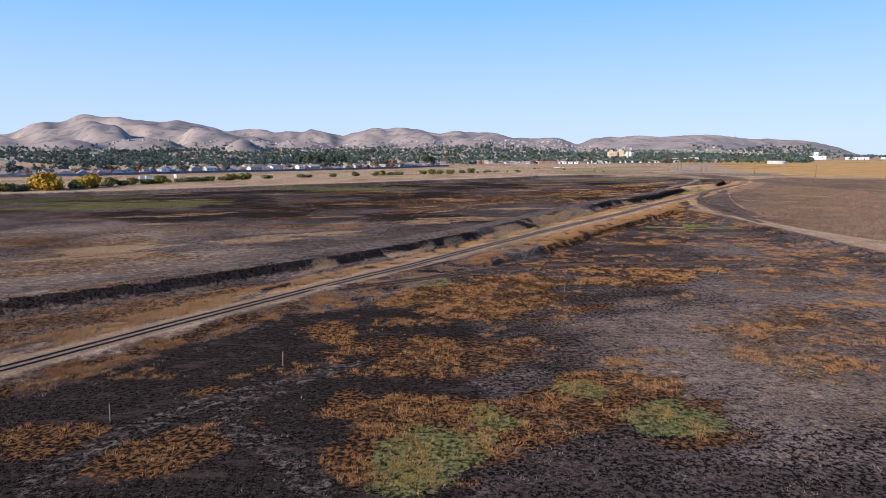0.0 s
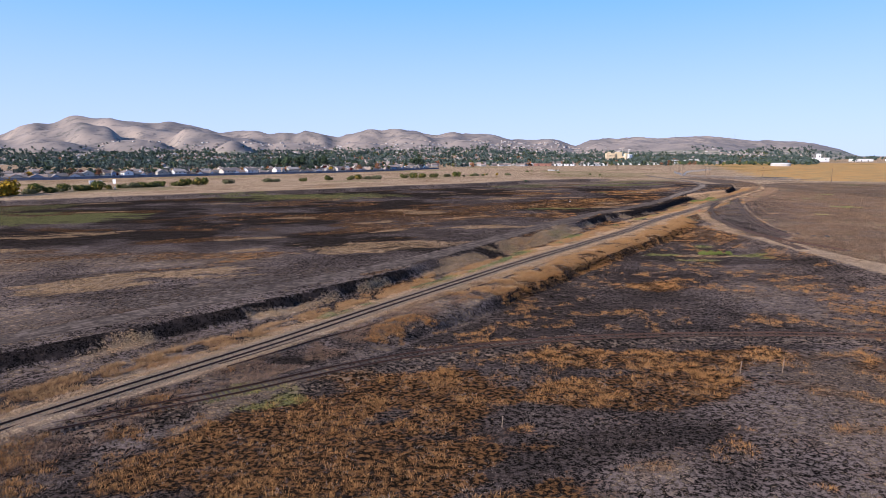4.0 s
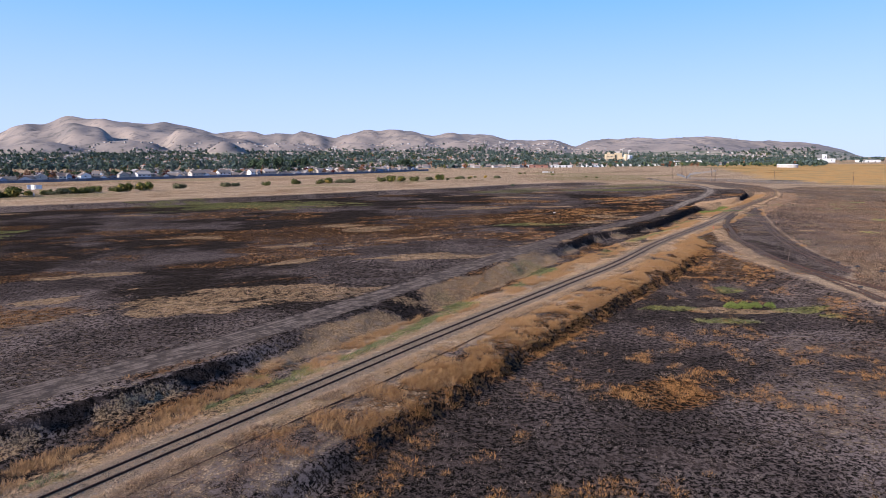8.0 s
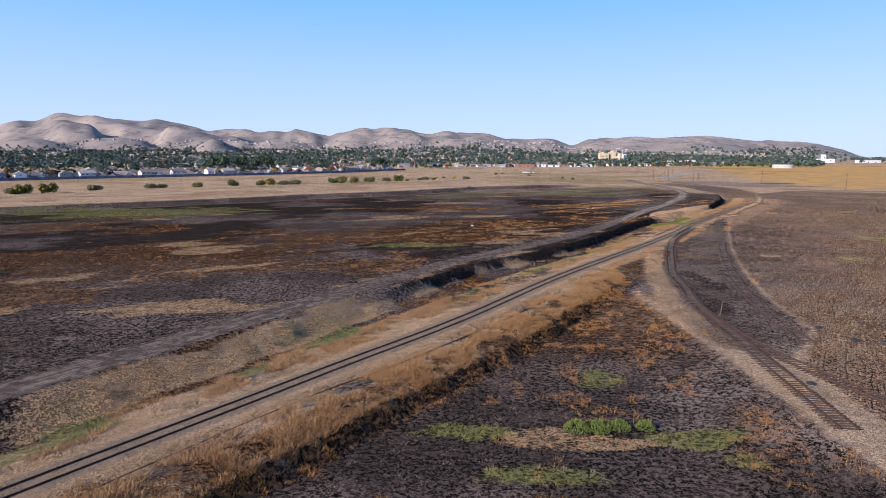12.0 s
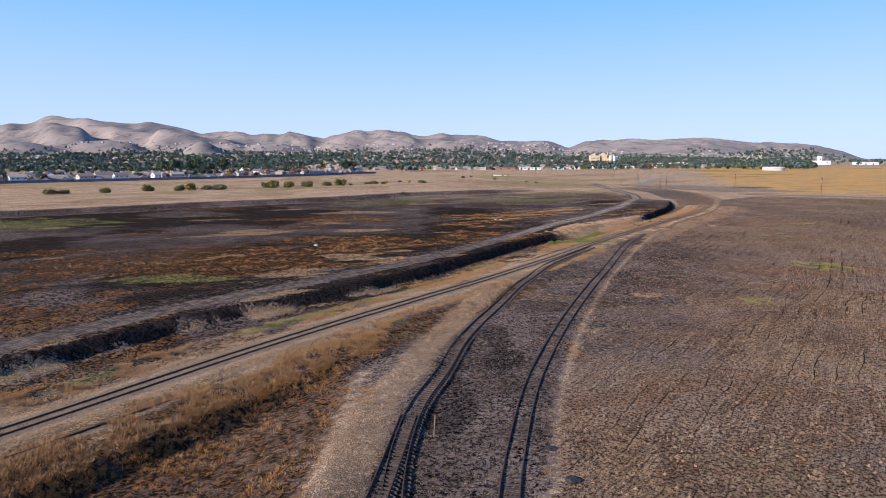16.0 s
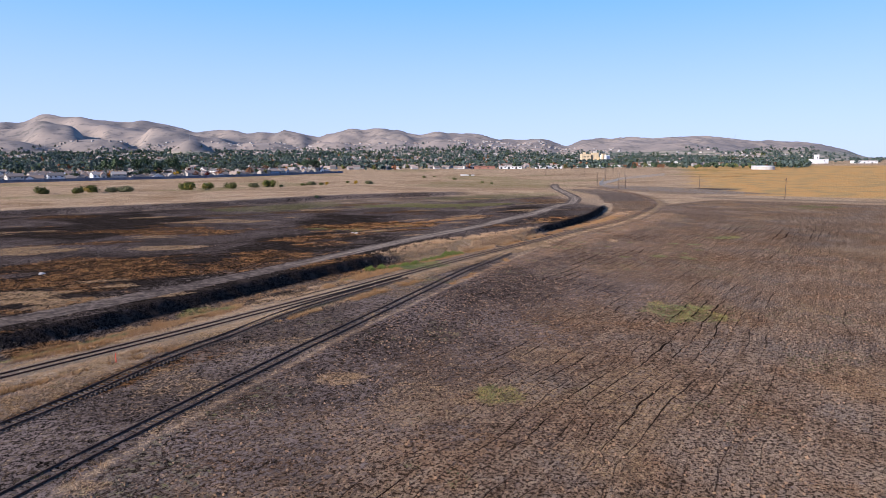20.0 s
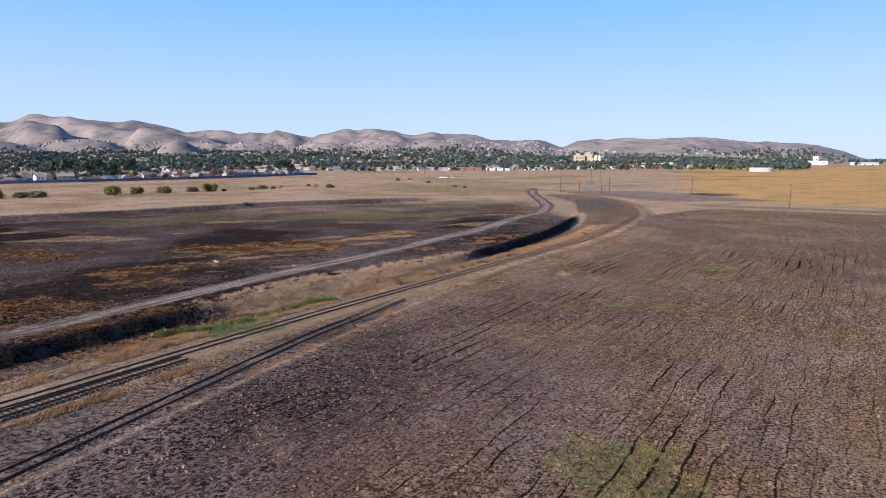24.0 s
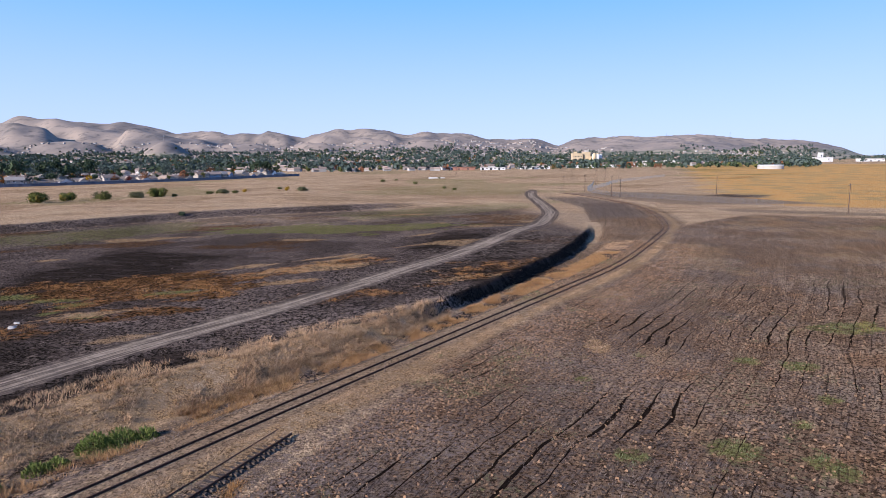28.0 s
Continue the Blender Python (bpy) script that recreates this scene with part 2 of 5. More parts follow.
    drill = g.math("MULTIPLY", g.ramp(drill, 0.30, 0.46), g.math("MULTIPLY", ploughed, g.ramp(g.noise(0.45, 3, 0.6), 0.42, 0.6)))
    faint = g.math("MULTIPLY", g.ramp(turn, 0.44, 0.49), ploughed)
    # shade in the drill marks and faint furrows is put into the colour
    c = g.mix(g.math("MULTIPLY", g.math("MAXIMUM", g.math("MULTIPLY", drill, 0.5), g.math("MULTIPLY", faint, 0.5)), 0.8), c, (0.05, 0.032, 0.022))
    # open furrows turn near black: their shade is painted in too
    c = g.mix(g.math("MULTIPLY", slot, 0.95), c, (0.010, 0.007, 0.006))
    h = g.math("SUBTRACT", g.math("MULTIPLY", h, g.math("SUBTRACT", 1.0, g.math("MULTIPLY", burnt, 0.45))), g.math("ADD", g.math("MULTIPLY", slot, 0.9), g.math("MULTIPLY", drill, 0.3)))
    g.bump(h, 1.0, 0.34)
    return g.done(c)


def simple(name, lo, hi, scale, rough=0.8, spec=0.3, vary=0.0, bump=0.0, metal=0.0):
    """Two tones mottled at one scale and again at five times that, with a spread from piece to piece."""
    g = Graph(name, rough, spec)
    f = g.math("ADD", g.math("MULTIPLY", g.noise(scale, 4), 0.6), g.math("MULTIPLY", g.noise(scale * 5, 3), 0.4))
    c = g.mix(g.ramp(f, 0.32, 0.68), lo, hi)
    if vary:
        c = g.mix(g.math("MULTIPLY", g.random(), vary), c, tuple(v * 0.35 for v in lo))
    if bump:
        g.bump(f, bump, 0.03)
    return g.done(c, metal=metal)


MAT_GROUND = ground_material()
MAT_RAIL = simple("rusty_rail_steel", (0.035, 0.022, 0.017), (0.11, 0.055, 0.034), 4.0, 0.75, 0.3, metal=0.2)
MAT_SLEEPER = simple("weathered_sleeper_wood", (0.035, 0.028, 0.024), (0.14, 0.11, 0.092), 6.0, 0.9, 0.1, vary=0.5, bump=0.4)

# ---- plan: lines on the ground, in metres ----
MAIN = [(-75, 20), (-57, 45), (-46, 61.7), (-33.5, 82), (-17, 107), (-5, 124.4), (5, 140), (13.1, 152.2), (26.5, 172), (43.3, 195.5), (55.1, 212), (68, 229.7),
        (85.8, 258), (104.5, 285), (117.4, 303), (130, 321), (146.8, 347), (164.6, 374), (183, 400.5), (202, 427.5), (218.5, 452.3), (239, 491),
        (250.5, 517), (261, 560), (264.5, 595), (261, 640), (250, 690)]
ROAD = [(-110, 70), (-69, 93), (-48, 110), (-30.5, 128), (-13, 148.5), (9, 176), (34, 216), (67.5, 270), (80, 286), (100, 312), (122, 346.5),
        (149.5, 395.5), (160, 411), (173.5, 436), (190.5, 469), (212, 523), (224, 569), (228, 622), (232, 680), (245, 760)]
BANK = [(-106, 60), (-66, 86), (-44, 104), (-26.5, 122), (-9.5, 141), (14, 174), (39, 213), (71.5, 266), (84, 280), (99.5, 299), (130, 347), (150, 373),
        (165.5, 391), (176, 405), (188, 424), (209, 462), (226, 508), (231, 532)]
BERM = [(-420, 190), (-229, 321), (-54, 438), (-7, 481), (46, 517), (90, 562), (161, 600), (212, 646)]
TRACK_B = [(112, 196), (107.5, 211), (105.6, 225.9), (106.3, 240), (109, 252), (112.3, 267), (118.1, 284.4), (124.4, 302), (131, 317), (141, 334), (147, 343.5)]
TRACK_B2 = [(101.5, 196), (103, 210), (104.6, 226), (106.0, 240)]
TRACK_C = [(112.9, 221), (114.5, 231.5), (118.7, 250), (126, 272), (134.8, 295), (142.4, 313.4), (149, 330), (158, 352), (163.5, 363), (169.5, 375)]
TRACK_D = [(-18, 99), (-12.5, 103), (-4, 108.5), (3.3, 113.8), (9.7, 117.8), (18, 121.8), (29.4, 125.8), (41, 128), (53, 128.8), (64, 128.2), (84, 124), (100, 118)]
TRACK_E = [(-9, 115), (-5.5, 119.5), (-1.0, 125.6), (4.5, 132), (19.7, 153.2), (28, 164.5), (51.9, 200), (61.4, 211.4), (72.4, 226), (84, 243)]
GRAVEL = [(100, 120), (101, 150), (101.5, 195), (101.5, 214), (102.3, 231), (105.5, 252), (111, 272)]
PLOUGH = [(140, 60), (122, 130), (113, 156), (106, 191), (107, 214), (116, 224), (120, 244), (128, 270), (137, 295), (151, 328), (166, 361), (187, 400), (206, 427),
          (223, 452), (243, 491), (256, 520), (300, 560)]


def spline(points, step=1.0):
    """A smooth line through the points, resampled at even steps."""
    p = np.array(points, float)
    p = np.vstack([2 * p[0] - p[1], p, 2 * p[-1] - p[-2]])
    out = []
    for i in range(1, len(p) - 2):
        n = max(2, int(np.linalg.norm(p[i + 1] - p[i]) / step))
        t = np.linspace(0, 1, n, endpoint=False)[:, None]
        a, b, c, d = p[i - 1], p[i], p[i + 1], p[i + 2]
        out.append(0.5 * (2 * b + (c - a) * t + (2 * a - 5 * b + 4 * c - d) * t ** 2 + (3 * b - a - 3 * c + d) * t ** 3))
    out = np.vstack(out + [p[-2:-1]])
    s = np.r_[0, np.cumsum(np.linalg.norm(np.diff(out, axis=0), axis=1))]
    k = np.arange(0, s[-1], step)
    return np.stack([np.interp(k, s, out[:, 0]), np.interp(k, s, out[:, 1])], 1)


def nearest(p, x, y):
    """Signed distance from the stretches p (start, end, way at start), and the way along them."""
    best = np.full(np.shape(x), 1e18)
    sign, way = np.zeros_like(best), np.zeros_like(best)
    for ax, ay, bx, by, s0 in p:
        dx, dy = bx - ax, by - ay
        n = math.hypot(dx, dy)
        u = np.clip(((x - ax) * dx + (y - ay) * dy) / (n * n), 0, 1)
        ex, ey = x - ax - u * dx, y - ay - u * dy
        q = ex * ex + ey * ey
        m = q < best
        best = np.where(m, q, best)
        sign = np.where(m, ex * dy - ey * dx, sign)
        way = np.where(m, s0 + u * n, way)
    return np.sqrt(best) * np.where(sign >= 0, 1, -1), way


def side(line, x, y, step=12.0):
    """Signed distance from a line, positive on its right-hand side, and the way along it."""
    p = spline(line, step)
    n = np.hypot(*np.diff(p, axis=0).T)
    p = np.column_stack([p[:-1], p[1:], np.r_[0, np.cumsum(n)[:-1]]])
    if np.ndim(x) == 0 or np.size(x) < 4000:
        return nearest(p, x, y)
    out, way = np.empty(np.shape(x)), np.empty(np.shape(x))
    if np.ndim(x) == 2:
        tiles = [(slice(i, i + 40), slice(j, j + 40)) for i in range(0, x.shape[0], 40) for j in range(0, x.shape[1], 40)]
    else:
        cell = np.floor(x / 30.0) * 10000 + np.floor(y / 30.0)
        order = np.argsort(cell, kind="stable")
        tiles = np.split(order, np.flatnonzero(np.diff(cell[order])) + 1)
    mx, my = (p[:, 0] + p[:, 2]) / 2, (p[:, 1] + p[:, 3]) / 2
    for k in tiles:
        tx, ty = x[k], y[k]
        x0, x1, y0, y1 = tx.min(), tx.max(), ty.min(), ty.max()
        reach = math.hypot(x1 - x0, y1 - y0) + step + 1.0
        gap = np.hypot(mx - (x0 + x1) / 2, my - (y0 + y1) / 2)
        out[k], way[k] = nearest(p[gap <= gap.min() + reach], tx, ty)
    return out, way


def lattice(ix, iy, seed):
    h = np.sin(ix * 127.1 + iy * 311.7 + seed * 74.7) * 43758.5453
    return h - np.floor(h)


def vnoise(x, y, seed=0):
    ix, iy = np.floor(x), np.floor(y)
    fx, fy = x - ix, y - iy
    fx, fy = fx * fx * (3 - 2 * fx), fy * fy * (3 - 2 * fy)
    a, b = lattice(ix, iy, seed), lattice(ix + 1, iy, seed)
    c, d = lattice(ix, iy + 1, seed), lattice(ix + 1, iy + 1, seed)
    return (a * (1 - fx) + b * fx) * (1 - fy) + (c * (1 - fx) + d * fx) * fy


def fbm(x, y, size, octaves=4, seed=0):
    v, amp, tot = 0.0, 1.0, 0.0
    for k in range(octaves):
        v = v + amp * vnoise(x / size * 2 ** k + 17.3 * k, y / size * 2 ** k - 9.1 * k, seed + k)
        tot += amp
        amp *= 0.55
    return v / tot


def smooth(v, a, b):
    t = np.clip((v - a) / (b - a), 0, 1)
    return t * t * (3 - 2 * t)


def band(v, a, b, soft):
    return smooth(v, a - soft, a + soft) * (1 - smooth(v, b - soft, b + soft))


def lay(x, y):
    """All distances that the land's height and cover follow."""
    d = {}
    for name, line in (("main", MAIN), ("road", ROAD), ("bank", BANK), ("berm", BERM), ("b", TRACK_B), ("c", TRACK_C), ("d", TRACK_D), ("e", TRACK_E),
                       ("gravel", GRAVEL), ("plough", PLOUGH)):
        d[name], d["s_" + name] = side(line, x, y, 12.0 if name in ("main", "bank", "road") else 16.0)
    return d


def mats(x, y):
    """Where flattened straw hangs over the bank."""
    return band(y - 0.25 * (x - 30), 178, 236, 10)


def height(x, y, d=None, fine=True):
    x, y = np.asarray(x, float), np.asarray(y, float)
    d = d or lay(x, y)
    dm, dr, dk = d["main"], d["road"], d["bank"]
    z = 0.5 * (fbm(x, y, 60, 3, 3) - 0.5)
    z = z + 0.45 * (1 - smooth(np.abs(dm), 2.2, 5.5))
    # the road's bank: higher on its left, a sharp drop on its right, the ditch below it
    ends = 1 - smooth(d["s_bank"], 545, 590)
    lie = np.maximum(mats(x, y), band(y, 364, 408, 8))
    up = (1 - smooth(dk + 0.9 * (fbm(x, y, 5, 2, 8) - 0.5), -1.0 - 2.4 * lie, 0.2 + 1.6 * lie)) * (1 - smooth(-dk, 26, 60))
    z = z + 1.65 * up * ends
    z = z - 0.55 * band(dk, 0.6, 5.5, 2.0) * ends
    # a ragged ridge of scraped straw and soil along the ditch
    z = z + (0.16 + 0.5 * vnoise(x / 1.3, y / 1.3, 10) ** 2) * band(dk + 1.6 * (fbm(x, y, 7, 2, 9) - 0.5), -0.1, 1.7, 0.6) * band(y, 122, 296, 10) * smooth(fbm(x, y, 9, 3, 137), 0.36, 0.56)
    z = z + 0.16 * band(np.abs(dr), 2.3, 3.2, 0.5) * (fbm(x, y, 4, 2, 5) - 0.1)
    # the slope on the right of the main line, down to the lower burnt field
    low = smooth(dm - 3.0 * (fbm(x, y, 16, 2, 12) - 0.5), 10.4, 12.2) * band(y, 128, 292, 14) * (1 - smooth(x, 88, 101)) * (dm > 0)
    z = z - 1.5 * low + 0.5 * band(dm, 5, 9.5, 2) * band(y, 128, 300, 14)
    z = z + 0.35 * (1 - smooth(np.abs(d["gravel"]), 2.0, 4.5))
    z = z + 0.3 * (1 - smooth(np.abs(d["d"]), 2.0, 4.0)) * (1 - smooth(np.abs(d["s_d"] - 60), 90, 110))
    # the far bank and the higher meadow behind it
    z = z + 2.2 * smooth(-d["berm"], -1.0, 7.0) * (1 - smooth(d["s_berm"], 690, 765)) * (1 - smooth(-d["berm"], 60, 220))
    z = z - 0.4 * band(d["berm"], 0.5, 5, 2)
    if fine:
        soil = smooth(d["plough"], -0.5, 1.5)
        z = z + soil * 0.17 * (fbm(x, y, 1.6, 2, 20) - 0.5)
        # ploughed rows that follow the rails
        row = d["main"] + 3.0 * (fbm(x, y, 40, 2, 31) - 0.5)
        d["row"] = row
        z = z + (1 - soil) * 0.22 * (fbm(x, y, 2.2, 3, 50) - 0.5) * smooth(np.abs(dm), 2.5, 5) * smooth(np.abs(dr), 1.5, 4)
    return z


# patches of cover: x, y, radius across, radius ahead, weight
STRAW = [(81, 197.4, 8, 1.3, .95), (75, 199, 3, 1.2, .8), (-75, 141, 15, 20, .6), (-47, 153, 16, 7, .55), (10, 199, 18, 7, .5), (-7, 193, 11, 9, .75), (-35, 163, 15, 7, .55), (1, 233, 6, 5, .8),
         (144, 290, 2.6, 1.8, .55), (129, 268, 2.0, 1.1, .5), 
         (200, 398, 2, 3, .8), (178, 388, 4, 1.5, .6)]
RUST = [(-31, 47, 5, 3.5, .85), (-19, 46, 4.5, 4, .9), (-1, 48, 9, 9, .75), (17, 55, 11, 8, .7), (127, 429, 12, 3, .7), (117, 418, 5, 3, .6), (141, 410, 8, 3, .7), (136, 405, 6, 2, .6), (6, 94, 16, 14, .8), (-14, 76, 3.6, 5, .9), (-9, 55, 2, 3, .9), (-22, 57, 3, 2, .8), (-22, 43, 5, 3.8, .9), (12, 109, 10, 6, .9), (9, 289, 36, 30, .5),
        (49, 320, 50, 26, .55), (108, 301, 9, 4, .9), (132, 431, 22, 16, .75), (168, 280, 5, 6, .3), (141, 250, 7, 6, .35), (42, 118, 16, 5, .6),
        (37, 108, 13, 5, .6), (55, 163, 5, 4, .6), (0, 66, 14, 10, .5), (70, 420, 24, 12, .6)]
GREEN = [(-1, 44, 4.2, 5, .66), (20, 50, 4, 3.5, .66), (13, 57, 4, 3.5, .62), (4, 51, 2.5, 2.5, .6), (112, 426, 4, 2, .8), (120, 423, 4, 1.6, .8), (127, 411, 2, 1.6, .8), (127, 417, 2, 1.6, .8), (138, 424, 4, 1.6, .7),
         (135, 407, 2.5, 1.5, .6), (-150, 274, 36, 30, .7), (-3, 106, 5, 3, .8), (68.5, 199.5, 7, 2.0, .75), (90, 198, 5, 1.8, .7), (74.2, 191.5, 5, 1.4, .7), (-119, 284, 20, 16, .8),
         (15, 160, 5, 6, .8), (-1, 138, 3, 4, .7), (3, 143, 2.7, 2, .8), (84, 214, 4, 4.5, .75), (92, 193, 2, 2, .6),
         (34, 198, 3, 6, .8), (12, 158, 1.6, 5, .9), (16, 164, 1.6, 5, .9), (34, 196, 2, 3, .9), (27, 182, 2, 4, .7), (32, 201, 1.5, 3, .7), (50, 227, 2, 5, .7)]
GREEN_FAR = [(50, 225, 4, 5, .8), (62, 297, 13, 5, .75), (117.5, 318.5, 3, 5, .75), (146, 358, 8, 7, .75), (155, 374, 3, 4, .7), (204, 372, 1.7, 1.6, .9), (234, 405, 6, 2.6, .8), (220, 390, 2, 1.2, .8), (215, 392, 1.3, 1.2, .8), (210, 369, 1.4, 1.6, .7), (212, 376, 1.6, 1, .7), (217, 381, 1.2, 1, .7),
             (204, 394, 1.2, 1, .7), (196, 371, 1, 1, .6), (196, 387, 1, 1, .6), (317, 511, 16, 10, .6), (53, 229, 3, 3, .8), (150, 520, 40, 14, .7), (-60, 400, 50, 22, .6), (190, 318, 6, 5, .5), (160, 285, 3, 2.5, .6)]
BURNT = [(116, 263, 3.8, 20, .95), (109.5, 246, 3.6, 15, .95), (140, 319, 6, 9, .8), (-24, 62, 14, 9, .9), (55, 179, 5, 10, .9), (97, 421, 14, 18, .7), (330, 655, 30, 16, 1.0), (20, 250, 40, 26, .5),
         (255, 540, 8, 24, .4)]
ASH = [(42, 68, 30, 28, 1), (62, 100, 28, 22, .9), (78, 150, 18, 22, .6), (84, 180, 10, 7, .6), (92, 236, 8, 12, .5)]


FENCE_FOOT = [(-560, 545), (-384, 640), (-280, 735), (-168, 833), (-110, 890), (-60, 950), (12, 1075)]
RUT_A = [(-29, 30), (-27.5, 38.1), (-28.1, 42.8), (-26.1, 47.9), (-22.9, 52.5), (-19.2, 56.6), (-14.9, 59.3), (-8.9, 65.3)]
RUT_B = [(-4, 33), (-8, 38), (-10.4, 41.9), (-13.8, 45.4), (-17.6, 48.9), (-18.9, 51.2), (-17.8, 54.4), (-14.8, 58.9)]


def patches(spots, x, y, ragged=0.5, seed=0):
    w = np.zeros(np.shape(x))
    n = (fbm(x * 0.6 + 0.25 * y, y * 1.4 - 0.5 * x, 6, 4, 60 + seed) - 0.5) * 3.2 * ragged
    for cx, cy, rx, ry, k in spots:
        q = np.hypot((x - cx) / rx, (y - cy) / ry) + n
        w = np.maximum(w, k * (1 - smooth(q, 0.65, 1.15)))
    return w


def covers(x, y, d):
    dm, dr, dk, dp = d["main"], d["road"], d["bank"], d["plough"]
    big, med = fbm(x, y, 38, 4, 71), fbm(x, y, 9, 3, 77)
    wob = 2.0 * (med - 0.5)
    in_left = smooth(-dm, 7.5, 9.0) * smooth(d["berm"], -1.0, 3.0) * (1 - smooth(y, 560, 640)) * (1 - smooth(x, 215, 228))
    field = smooth(dp, -1.0, 1.5) * (1 - smooth(y + 0.55 * x, 712, 728))
    right = smooth(dm + wob, 11.0, 13.0) * (1 - field) * (1 - smooth(y, 285, 305)) * (1 - smooth(x, 98, 101.5))
    near = smooth(dm + 2 * wob, 2.6, 5.0) * (1 - smooth(y, 120, 132)) * (1 - field)
    burnt = np.maximum.reduce([in_left * (0.63 + 0.22 * smooth(big, 0.46, 0.64) + 0.3 * smooth(y + 0.2 * x, 165, 205)), right * (1.0 - 0.12 * smooth(x, 50, 75) * smooth(med, 0.4, 0.6)), near * (0.54 + 0.4 * smooth(med, 0.3, 0.6) + 0.7 * (1 - smooth(x, -8, 8)) * (1 - smooth(y, 74, 96)))])
    burnt = np.maximum(burnt, 1.05 * patches(BURNT, x, y, 0.35, 1))
    burnt = burnt * (1 - 0.35 * smooth(y, 470, 560) * in_left)
    rust = np.maximum(in_left * 0.5 * smooth(fbm(x * 0.7 + 0.4 * y, y * 1.5 - 0.6 * x, 24, 4, 81), 0.53, 0.64), patches(RUST, x, y, 0.55, 2))
    rust = np.maximum(rust, 0.62 * band(dm, 6.5, 12.5, 1.0) * band(y, 150, 300, 10))
    rust = np.maximum(rust, 0.5 * right * smooth(y, 200, 235))
    rust = rust * (1 - smooth(y, 600, 640))
    rust = np.maximum(rust, 0.5 * band(dm, 3.0, 8.0, 1.5) * (1 - smooth(y, 125, 140)))
    bare = band(y, 368, 404, 8)  # here the bank is covered with bleached stalks
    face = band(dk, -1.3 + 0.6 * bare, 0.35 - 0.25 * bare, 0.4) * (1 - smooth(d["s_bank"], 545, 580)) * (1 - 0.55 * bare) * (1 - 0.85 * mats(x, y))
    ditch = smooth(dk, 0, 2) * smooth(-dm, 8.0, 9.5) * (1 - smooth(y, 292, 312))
    # the bank face's shade is put into the cover as black char
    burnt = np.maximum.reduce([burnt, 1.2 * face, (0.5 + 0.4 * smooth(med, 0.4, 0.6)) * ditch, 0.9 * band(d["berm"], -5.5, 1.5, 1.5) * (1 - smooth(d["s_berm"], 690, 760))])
    verge = (band(dm, -9.0, -2.2, 0.8) * (1 - 0.3 * smooth(y, 150, 200)) * (1 - smooth(y, 330, 350)) + band(dm, 2.4, 11.0, 1.0) * (1 - 0.35 * smooth(y, 118, 135)) * (1 - smooth(y, 330, 350))) * (1 - field)
    burnt = np.maximum(burnt, verge * (0.66 + 0.4 * smooth(med, 0.38, 0.6)))
    stalks = band(dk + 2 * wob, -1.6 - 3.0 * band(y, 368, 402, 12), 1.4, 0.8) * smooth(y, 358, 370) * (1 - smooth(y, 404, 424)) * smooth(dr, 4, 6.5)
    burnt = burnt * (1 - 0.6 * stalks)
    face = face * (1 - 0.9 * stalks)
    straw = np.maximum(patches(STRAW, x, y, 0.6, 3), 0.68 * stalks)
    straw = np.maximum(straw, in_left * 0.6 * smooth(fbm(x * 0.8 + 0.5 * y, (y - 0.4 * x) * 2.2, 26, 4, 91), 0.67, 0.74))
    straw = np.maximum(straw, (0.35 + 0.35 * smooth(y, 105, 150)) * band(dm, 1.8, 3.0 + 1.6 * smooth(y, 105, 150), 0.8) * (1 - field))
    straw = np.maximum(straw, (0.6 - 0.4 * smooth(y, 305, 340)) * band(dm, -4.2, -1.8, 0.8))
    burnt = np.maximum(burnt, 0.42 * band(dm, -9, 8, 2) * (np.abs(dm) > 1.9) * smooth(y, 318, 345) * (1 - smooth(y, 560, 620)) * (1 - stalks))
    straw = np.maximum(straw, 0.30 * band(dk, 0.4, 9.0, 1.5) * smooth(y, 305, 325) * (1 - smooth(y, 470, 510)))
    burnt = burnt * (1 - 0.3 * smooth(dk, 0.3, 1.5) * smooth(y, 305, 330))
    burnt = np.maximum(burnt, 0.62 * band(dk + wob, 2.2, 8.5, 1.0) * band(y, 335, 480, 12) * (np.abs(dm) > 2.6))
    straw = np.maximum(straw, 0.36 * smooth(dm, 1, 3) * (1 - field) * band(y, 246, 372, 8) * smooth(med, 0.45, 0.62))
    straw = np.maximum(straw, 0.38 * field * smooth(fbm(x, y, 17, 3, 95), 0.60, 0.68))
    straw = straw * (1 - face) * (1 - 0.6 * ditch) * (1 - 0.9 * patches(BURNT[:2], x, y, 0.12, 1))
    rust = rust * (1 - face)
    green = np.maximum(patches(GREEN, x, y, 0.6, 4), patches(GREEN_FAR, x, y, 0.6, 5))
    green = np.maximum(green, 0.45 * band(d["berm"], 10, 46, 8) * smooth(fbm(x, y, 40, 3, 98), 0.42, 0.58))
    green = np.maximum(green, 0.45 * smooth(-d["berm"], 20, 60) * smooth(fbm(x, y, 90, 3, 99), 0.55, 0.65))
    green = np.maximum(green, field * 0.25 * smooth(fbm(x, y, 11, 3, 101), 0.63, 0.70))
    gravel = np.maximum((0.8 - 0.42 * smooth(y, 300, 345)) * (1 - smooth(np.abs(dm), 1.6, 2.4)), 0.4 * (1 - smooth(np.abs(d["gravel"] + wob * 0.4), 1.4, 2.6)))
    gravel = np.maximum(gravel, 0.3 * (1 - smooth(np.abs(d["d"] - 1.5), 2.0, 3.5)))
    lot = band(x + 0.45 * y, 560, 625, 6) * band(y, 600, 700, 14)
    lane = band(y + 0.55 * x, 730, 746, 3) * smooth(x, 285, 300)
    gravel = np.maximum.reduce([gravel, 0.9 * lot, 0.9 * lane])
    wide = smooth(y, 400, 470)
